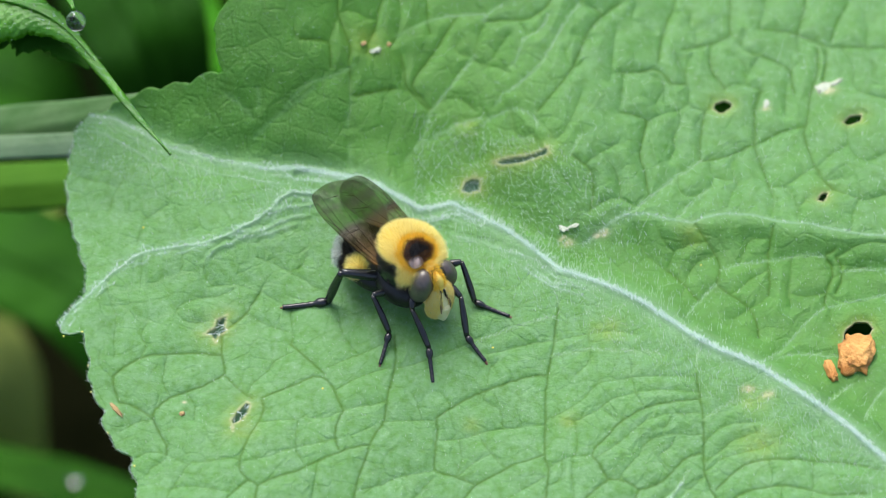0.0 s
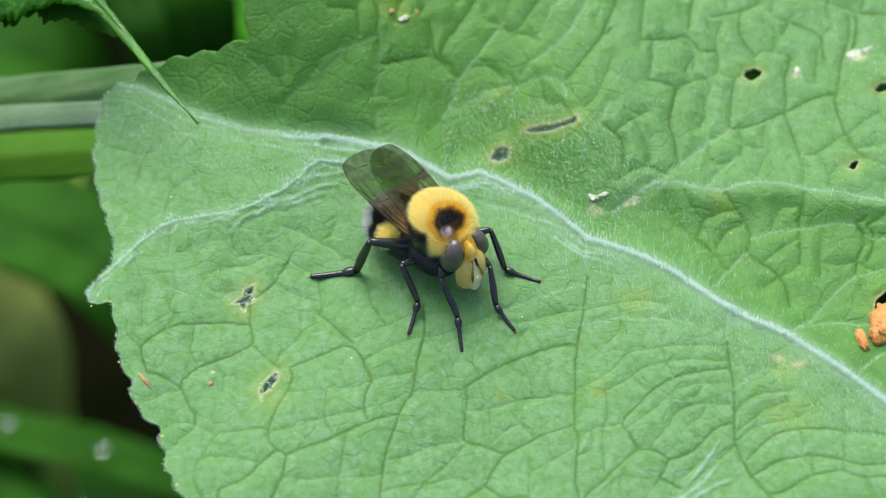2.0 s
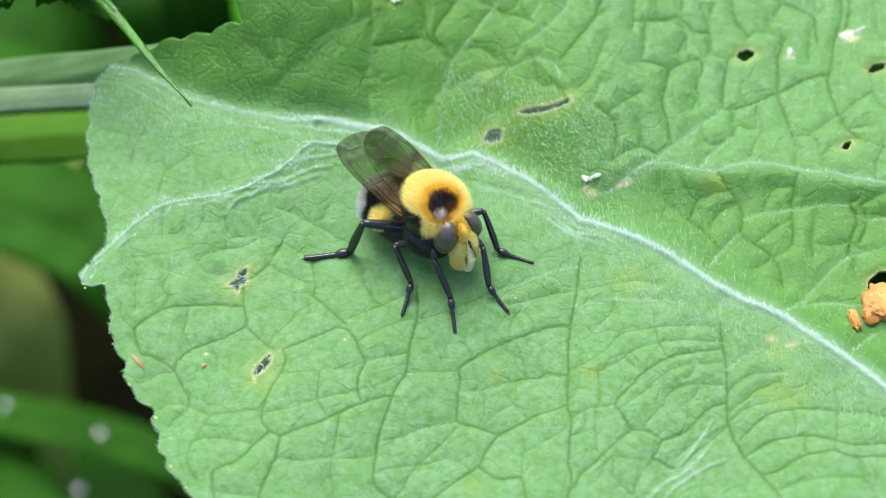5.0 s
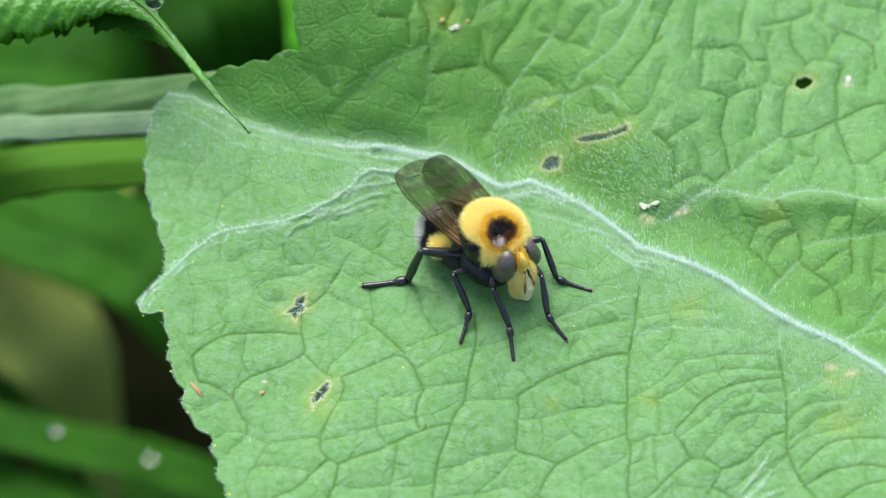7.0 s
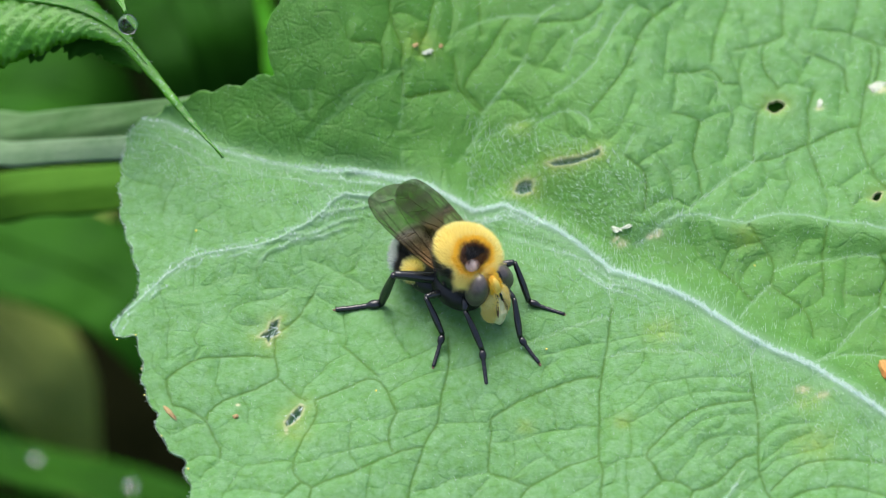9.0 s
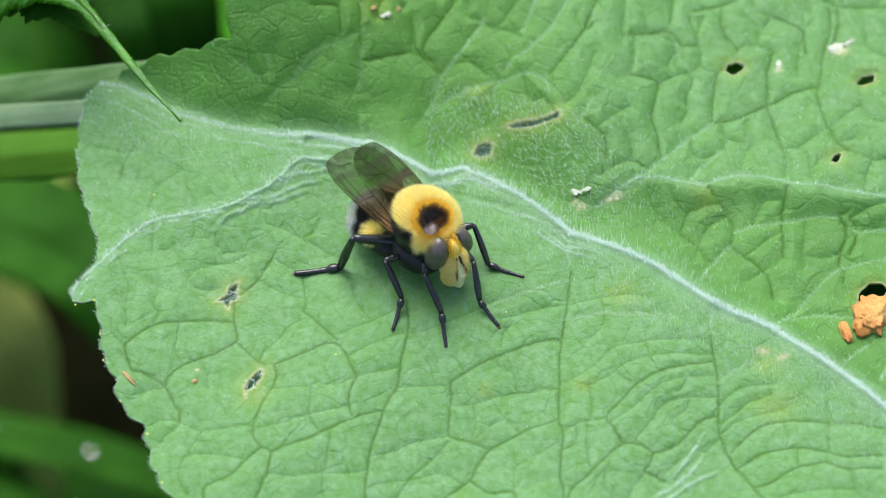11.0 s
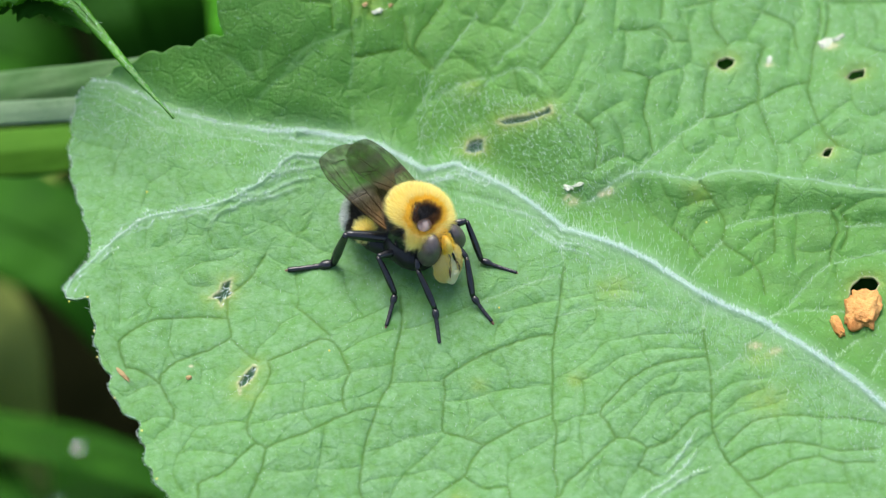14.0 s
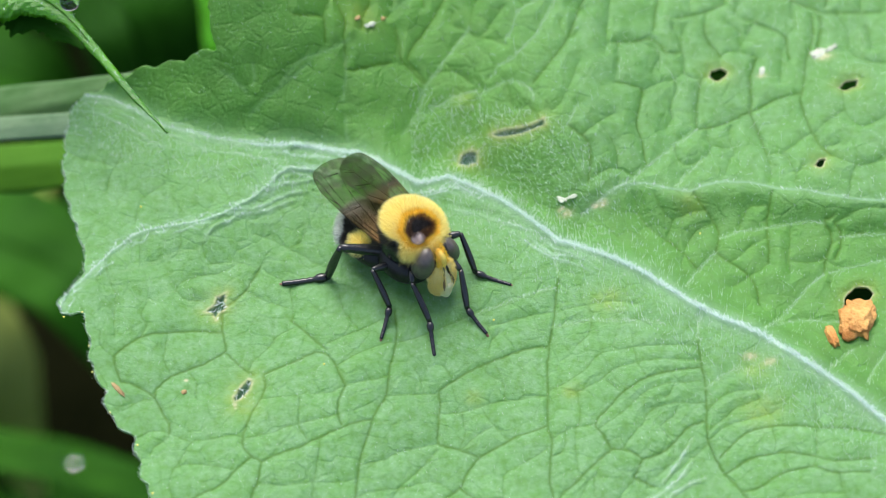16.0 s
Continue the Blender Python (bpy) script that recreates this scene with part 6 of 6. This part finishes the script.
def build_litter():
    tagged(crumpled("petal_scrap", 39.3, -4.75, (1.5, 1.95, 0.8), FRASS, (4, -8, -14), 3, 0.5, 0.32, 0.75), "crumpled orange petal scrap lying by a hole", "plant scrap")
    tagged(crumpled("petal_flake", 36.9, -6.4, (0.42, 1.1, 0.35), FRASS, (0, 20, 14), 8, 0.5, 0.25, 0.7), "curled orange petal flake", "plant scrap")
    for x, y, r, turn, seed in ((38.7, 24.8, (0.8, 0.55, 0.05), 10, 31), (39.7, 25.4, (0.6, 0.2, 0.08), 35, 32), (33.0, 23.0, (0.22, 0.42, 0.06), -10, 33), (13.8, 8.9, (0.42, 0.36, 0.04), 0, 34), (14.9, 8.9, (0.8, 0.16, 0.04), 25, 35), (-3.6, 25.6, (0.5, 0.3, 0.08), 0, 36)):
        tagged(crumpled("white_crust", x, y, r, DROPPING, (0, 0, turn), seed, 0.2, 0.7), "thin whitish crust dried on the leaf", "crust", "crusts")
    for x, y, r in ((-4.7, 25.8, 0.3), (-2.4, 26.6, 0.28)):
        tagged(crumpled("scab", x, y, (r, r * 0.7, 0.12), CHAFF, (0, 0, 20), 41, 0.5, 0.5), "small brown scab on the leaf", "scab", "scabs")
    tagged(crumpled("chaff", -26.0, -9.9, (0.2, 0.8, 0.1), CHAFF, (0, 0, 40), 9, 0.4, 0.5), "dry brown chaff at the leaf margin", "plant scrap")
    tagged(crumpled("crumb", -20.2, -10.2, (0.24, 0.2, 0.12), CHAFF, (0, 0, 0), 10, 0.5, 0.5), "tiny grey crumb on the leaf", "crumb")
    for x, y in ((-29.4, -2.2), (-31.0, -2.8), (-28.7, -5.6), (-28.3, -8.2), (-26.6, -12.3), (-24.1, -15.6), (-22.6, -20.6), (-21.2, -22.7), (-24.6, 9.2), (7.1, -4.2), (-7.9, -8.2), (26.0, 5.0)):
        tagged(crumpled("pollen_grain", x, y, (0.085, 0.085, 0.07), POLLEN, (0, 0, 0), int(abs(x * 7)) + 2, 0.5, 0.3), "tiny yellow grain on the leaf", "grain", "yellow grains")


build_litter()


# ---- what moves ----
def motions():
    for piece in FLY_BODY:
        nod = 1.6 if piece.name.startswith("head") else 1.0
        walk(piece, [(t, pose(x * MM, y * MM, z * nod * MM)) for t, x, y, z in BODY_SWAY])
    walk(FLY_LEGS["middle_left"], [(t, Matrix.Translation(Vector(HIP) * MM) @ pose(0, 0, 0, rx, ry, rz) @ Matrix.Translation(-Vector(HIP) * MM)) for t, rx, ry, rz in LEG_STEP])


HIP = (0.9, 2.0, 2.8)
BODY_SWAY = [(0, -0.15, -0.2, 0.05), (0.4, -0.13, -0.16, 0.05), (1.0, -0.05, -0.06, 0.0), (2.0, -0.04, -0.02, 0.02), (3.5, 0, 0, 0), (6.0, 0, 0.02, -0.08), (9.5, 0.04, 0.03, -0.16), (12.5, 0.02, 0, -0.14), (14.0, 0.03, 0.02, -0.24), (16, 0.02, 0.0, -0.26)]
LEG_STEP = [(0, 0, 0, -3), (0.4, 0, -4, -8), (0.6, 0, -3, -10), (0.8, 0, -6, -4), (1.0, 0, 0, 0), (16, 0, 0, 0)]
motions()
